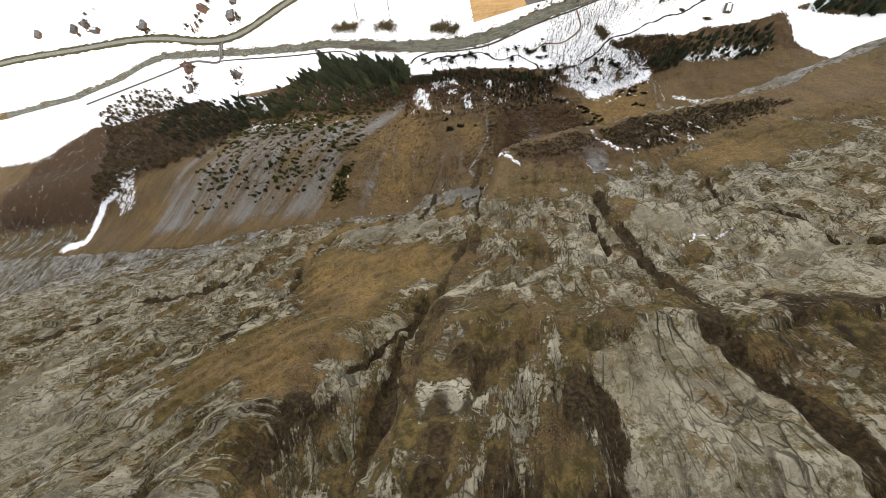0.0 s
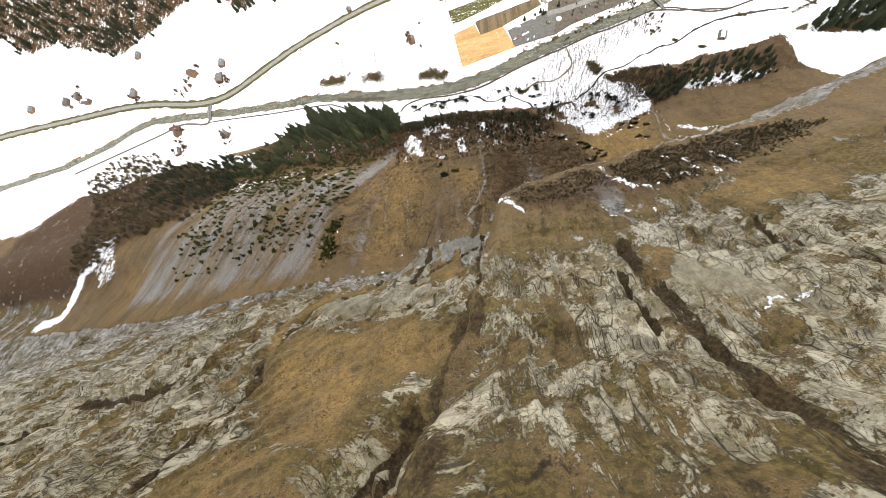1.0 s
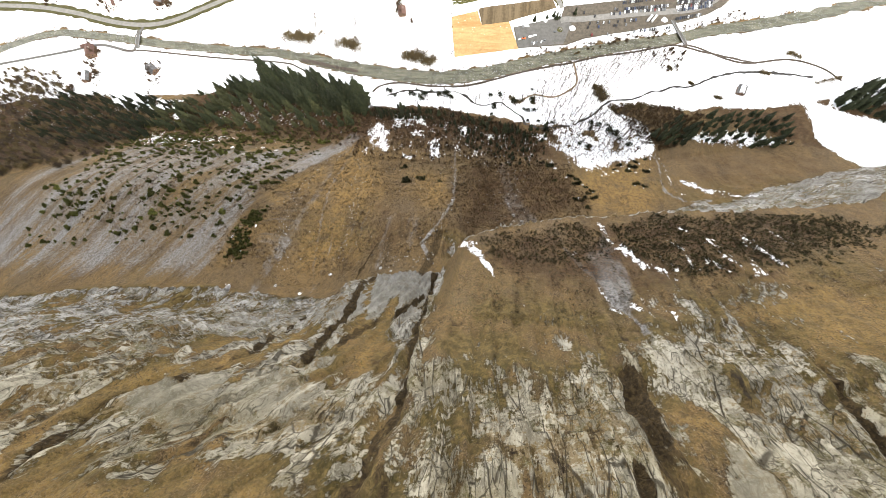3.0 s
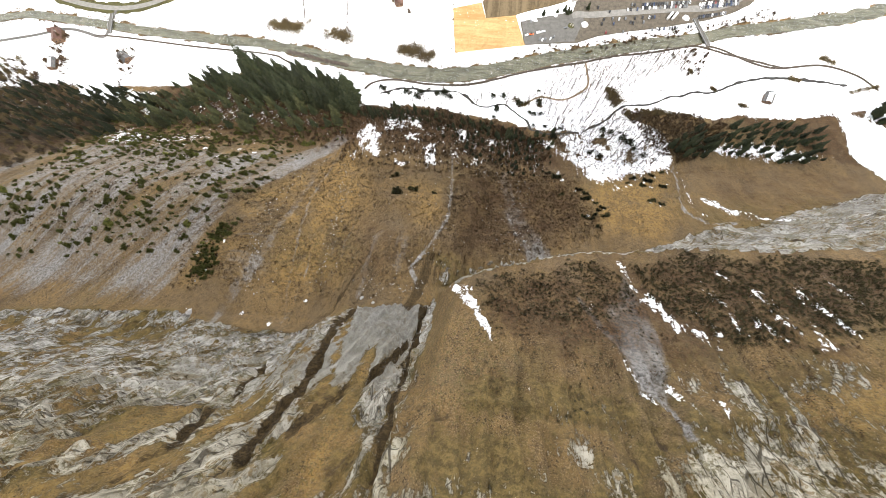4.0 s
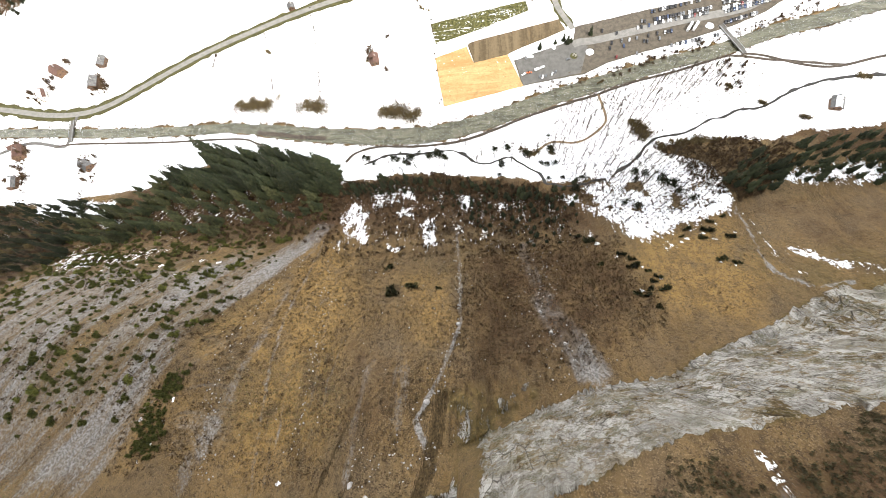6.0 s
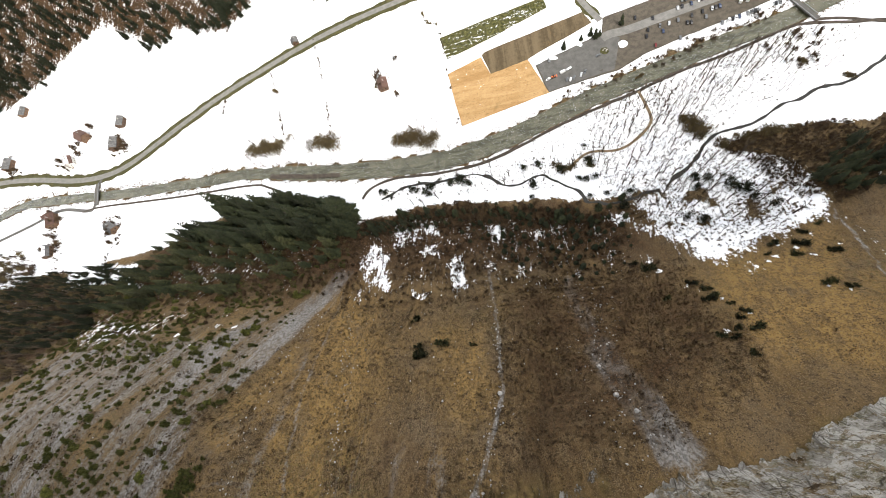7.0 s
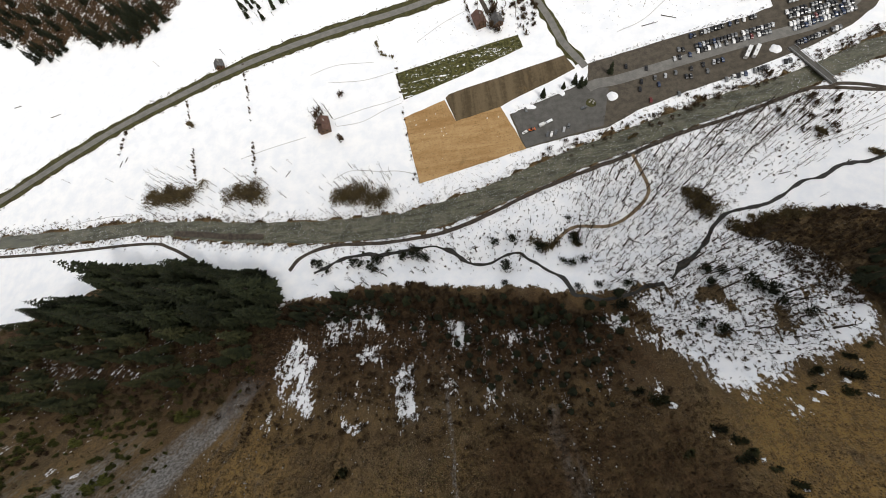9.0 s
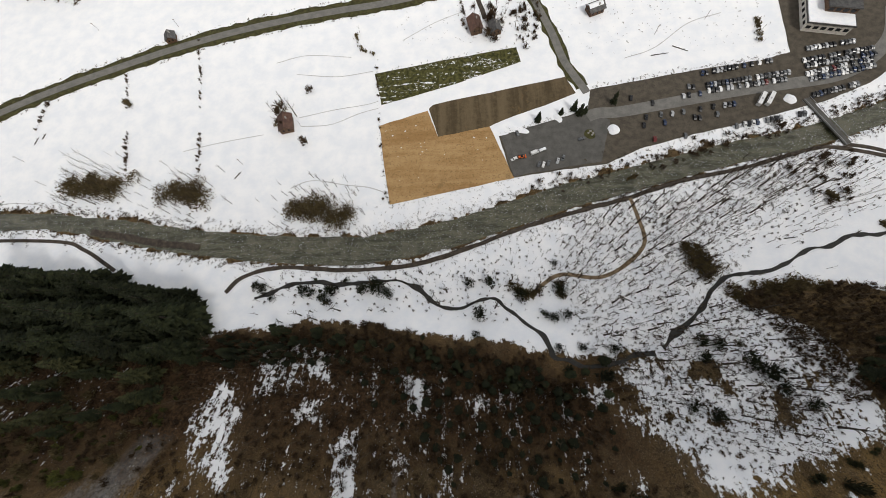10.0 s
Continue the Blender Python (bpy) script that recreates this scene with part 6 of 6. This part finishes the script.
for (ax, ay), (bx, by), fill in (((138, 409), (180, 415), 0.75), ((141, 401.2), (187, 406.2), 0.92), ((141, 397.4), (186, 402), 0.9), ((150, 374), (163, 376), 0.95), ((166, 376.4), (180, 378.4), 0.7), ((183, 378.8), (188, 379.4), 1.0),
                               ((199, 421), (226, 424), 0.9), ((195, 413), (234, 418.4), 0.95), ((195.5, 409.4), (234, 414.6), 0.95), ((194, 404), (231, 411), 0.95), ((195, 400.4), (231, 407), 0.95), ((193, 390), (219, 396), 0.85)):
    count = int(math.hypot(bx - ax, by - ay) / 2.05)
    spots += [(ax + (bx - ax) * k / count, ay + (by - ay) * k / count, 80) for k in range(count) if lots.random() < fill]
seen = [0] * len(CARS)
for x, y, turn in spots:
    k = lots.choices(range(len(CARS)), (2.8, 2.6, 9, 1.6, 0.9, 6))[0]
    m = pose(x, y, 0.2, 0, 0, turn + lots.uniform(-4, 4) + (180 if lots.random() < 0.4 else 0))
    if seen[k]:
        copy_thing(CARS[k], m)
    else:
        CARS[k].matrix_basis = m
    seen[k] += 1


def coach(x, y, turn):
    ob = new("coach")
    ob.matrix_basis = pose(x, y, 0.12, 0, 0, turn)
    part("body", Shape().prism([(-4.4, 0.35), (4.35, 0.35), (4.5, 1.0), (4.3, 2.45), (4.0, 2.6), (-4.3, 2.6), (-4.5, 2.4)], -1.0, 1.0).mesh("body", PAINTS[0][1]), ob)
    for s in (-1, 1):
        part("window_band", Shape().box(-4.1, s * 1.0 - 0.03, 1.3, 4.0, s * 1.0 + 0.03, 2.1).mesh("window_band", GLASS), ob)
        for px in (-2.7, 2.8):
            part("wheel", Shape().tube((px, s * 0.8, 0.42), (px, s * 1.03, 0.42), 0.42, 0.42, 12).mesh("wheel", RUBBER), ob)
    part("windscreen", Shape().add([(4.36, -0.9, 1.2), (4.36, 0.9, 1.2), (4.28, 0.9, 2.35), (4.28, -0.9, 2.35), (4.52, -0.9, 1.2), (4.52, 0.9, 1.2), (4.36, 0.9, 2.35), (4.36, -0.9, 2.35)], [(4, 5, 6, 7), (0, 3, 2, 1), (0, 1, 5, 4), (3, 7, 6, 2), (0, 4, 7, 3), (1, 2, 6, 5)]).mesh("windscreen", GLASS), ob)
    part("roof_hatch", Shape().box(-1.2, -0.4, 2.6, -0.2, 0.4, 2.72, 0.06).mesh("roof_hatch", STEEL), ob)
    return tagged(ob, "long white coach parked on brown grit", "coach", "parked coaches")


coach(166, 389.4, 55)
coach(170.4, 389.2, 55)


def van_and_trailer():
    ob = new("van")
    ob.matrix_basis = pose(43.2, 365.2, 0.2, 0, 0, 20)
    part("body", Shape().prism([(-2.2, 0.3), (2.0, 0.3), (2.2, 0.8), (1.6, 1.1), (1.2, 1.8), (-2.2, 1.85)], -0.85, 0.85).mesh("body", PAINTS[0][1]), ob)
    part("windscreen", Shape().box(1.45, -0.7, 1.1, 1.6, 0.7, 1.6, 0.05).mesh("windscreen", GLASS), ob)
    for s in (-1, 1):
        for px in (-1.4, 1.4):
            part("wheel", Shape().tube((px, s * 0.7, 0.33), (px, s * 0.88, 0.33), 0.33, 0.33, 10).mesh("wheel", RUBBER), ob)
    tagged(ob, "white van in front of its trailer", "van")
    ob = new("trailer")
    ob.matrix_basis = pose(47.6, 366.8, 0.2, 0, 0, 20)
    part("bed", Shape().box(-2.1, -0.9, 0.5, 2.1, 0.9, 0.7).mesh("bed", STEEL), ob)
    part("load", Shape().box(-1.8, -0.8, 0.7, 1.9, 0.8, 1.3, 0.25).mesh("load", SNOW), ob, "snow lying on the bed")
    for s in (-1, 1):
        part("wheel", Shape().tube((0, s * 0.75, 0.33), (0, s * 0.92, 0.33), 0.33, 0.33, 10).mesh("wheel", RUBBER), ob)
    tagged(ob, "grey flatbed trailer with snow on it", "trailer")


van_and_trailer()


def tractor():
    ob = new("loader")
    ob.matrix_basis = pose(36, 363, 0.2, 0, 0, 8)
    part("body", Shape().box(-1.6, -0.7, 0.5, 1.2, 0.7, 1.3, 0.12).mesh("body", ORANGE), ob)
    part("cab", Shape().box(-0.6, -0.6, 1.3, 0.6, 0.6, 2.3, 0.12).mesh("cab", GLASS), ob)
    part("bucket", Shape().prism([(2.0, 0.1), (2.7, 0.15), (2.5, 0.8), (2.0, 0.9)], -0.9, 0.9).mesh("bucket", ORANGE), ob)
    part("arm", Shape().tube((1.0, 0, 1.1), (2.1, 0, 0.5), 0.14, 0.1, 6).mesh("arm", STEEL), ob)
    for s in (-1, 1):
        for px, r in ((-1.0, 0.55), (1.0, 0.45)):
            part("wheel", Shape().tube((px, s * 0.72, r), (px, s * 1.0, r), r, r, 12).mesh("wheel", RUBBER), ob)
    tagged(ob, "orange wheel loader on the asphalt lot", "wheel loader")


tractor()


def heap(name, x, y, r, h, material, label, category, seed, stretch=1.0):
    """A lumpy heap with an uneven edge."""
    v, f, rings, sides = [(0, 0, h)], [], 6, 20
    for i in range(1, rings + 1):
        for k in range(sides):
            a = 2 * math.pi * k / sides
            q = r * i / rings * (1 + 0.28 * noise.noise(Vector((math.cos(a) * 1.4, math.sin(a) * 1.4, seed))))
            z = h * (1 - (i / rings) ** 2) * (1 + 0.5 * noise.noise(Vector((q * math.cos(a), q * math.sin(a), seed)))) - (0.25 if i == rings else 0)
            v.append((q * math.cos(a) * stretch, q * math.sin(a), z))
    f += [(0, 1 + k, 1 + (k + 1) % sides) for k in range(sides)]
    for i in range(rings - 1):
        f += [(1 + i * sides + k, 1 + (i + 1) * sides + k, 1 + (i + 1) * sides + (k + 1) % sides, 1 + i * sides + (k + 1) % sides) for k in range(sides)]
    ob = new(name, mesh(name, v, f, material, True))
    ob.matrix_basis = stand(x, y, seed * 40)
    return tagged(ob, label, category)


heap("snow_bank", 87, 377, 3.6, 1.4, SNOW, "bank of ploughed snow in the car park", "snow bank", 1)
heap("snow_bank", 181.5, 389, 3.4, 1.5, SNOW, "bank of ploughed snow in the car park", "snow bank", 2)
heap("snow_bank", 58, 386.5, 2.2, 0.8, SNOW, "bank of ploughed snow between the spruces", "snow bank", 3, 1.8)
heap("snow_bank", 36, 380.5, 2.4, 0.7, SNOW, "bank of ploughed snow beside the field", "snow bank", 4, 3.0)
heap("flower_island", 74, 375, 3.6, 0.6, VERGE, "round planted island with stones in the asphalt", "traffic island", 5)
for n, (x, y) in enumerate(((73.2, 375.5), (75, 374.2), (74.4, 376.6), (75.6, 375.4))):
    heap("boulder", x, y, 0.9, 1.0, STONEWORK, "pale boulder on the round island", "boulder", 10 + n)
for n, (x, y, r) in enumerate(((28, 148, 1.3), (34, 142, 1.1), (-21, 153, 1.2), (-33, 118, 1.5), (24, 160, 1.0), (-168, 71, 2.2), (-60, 90, 1.4), (-52, 88, 1.0), (-113, 62, 1.3))):
    heap("boulder", x, y, r, r * 1.1, STONEWORK, "grey limestone boulder lying on the slope", "boulder", 30 + n)


def pole(x, y, h=6.0):
    ob = new("utility_pole")
    ob.matrix_basis = stand(x, y, 20)
    part("post", Shape().tube((0, 0, -0.5), (0, 0, h), 0.12, 0.08, 6).mesh("post", TIMBER), ob)
    part("crossarm", Shape().box(-0.7, -0.06, h - 0.6, 0.7, 0.06, h - 0.45).mesh("crossarm", TIMBER), ob)
    return tagged(ob, "thin wooden utility pole in the snow", "utility pole", "utility poles")


for x, y in ((-122, 369), (-168, 371), (-220, 368), (-182, 477), (-262, 380), (-300, 386), (-240, 480), (120, 440), (150, 448)):
    pole(x, y)


def log(x, y, turn, l):
    ob = new("log", Shape().tube((-l / 2, 0, 0.2), (l / 2, 0, 0.25), 0.28, 0.16, 7).tube((l * 0.1, 0, 0.25), (l * 0.3, 0.9, 0.5), 0.1, 0.04, 5).mesh("log", BARK))
    ob.matrix_basis = stand(x, y, turn)
    return tagged(ob, "dark fallen trunk lying in snow", "fallen trunk", "fallen trunks")


for x, y, turn, l in ((-330, 452, 10, 9), (-372, 470, 5, 7), (-124, 362, 50, 5), (120, 425, 5, 10), (132, 428, -30, 9), (-258, 394, 75, 5), (-254, 397, 75, 4), (160, 311, 5, 6), (190, 312, 25, 5), (96, 300, 40, 6), (78, 284, -30, 7), (110, 262, 10, 8)):
    log(x, y, turn, l)
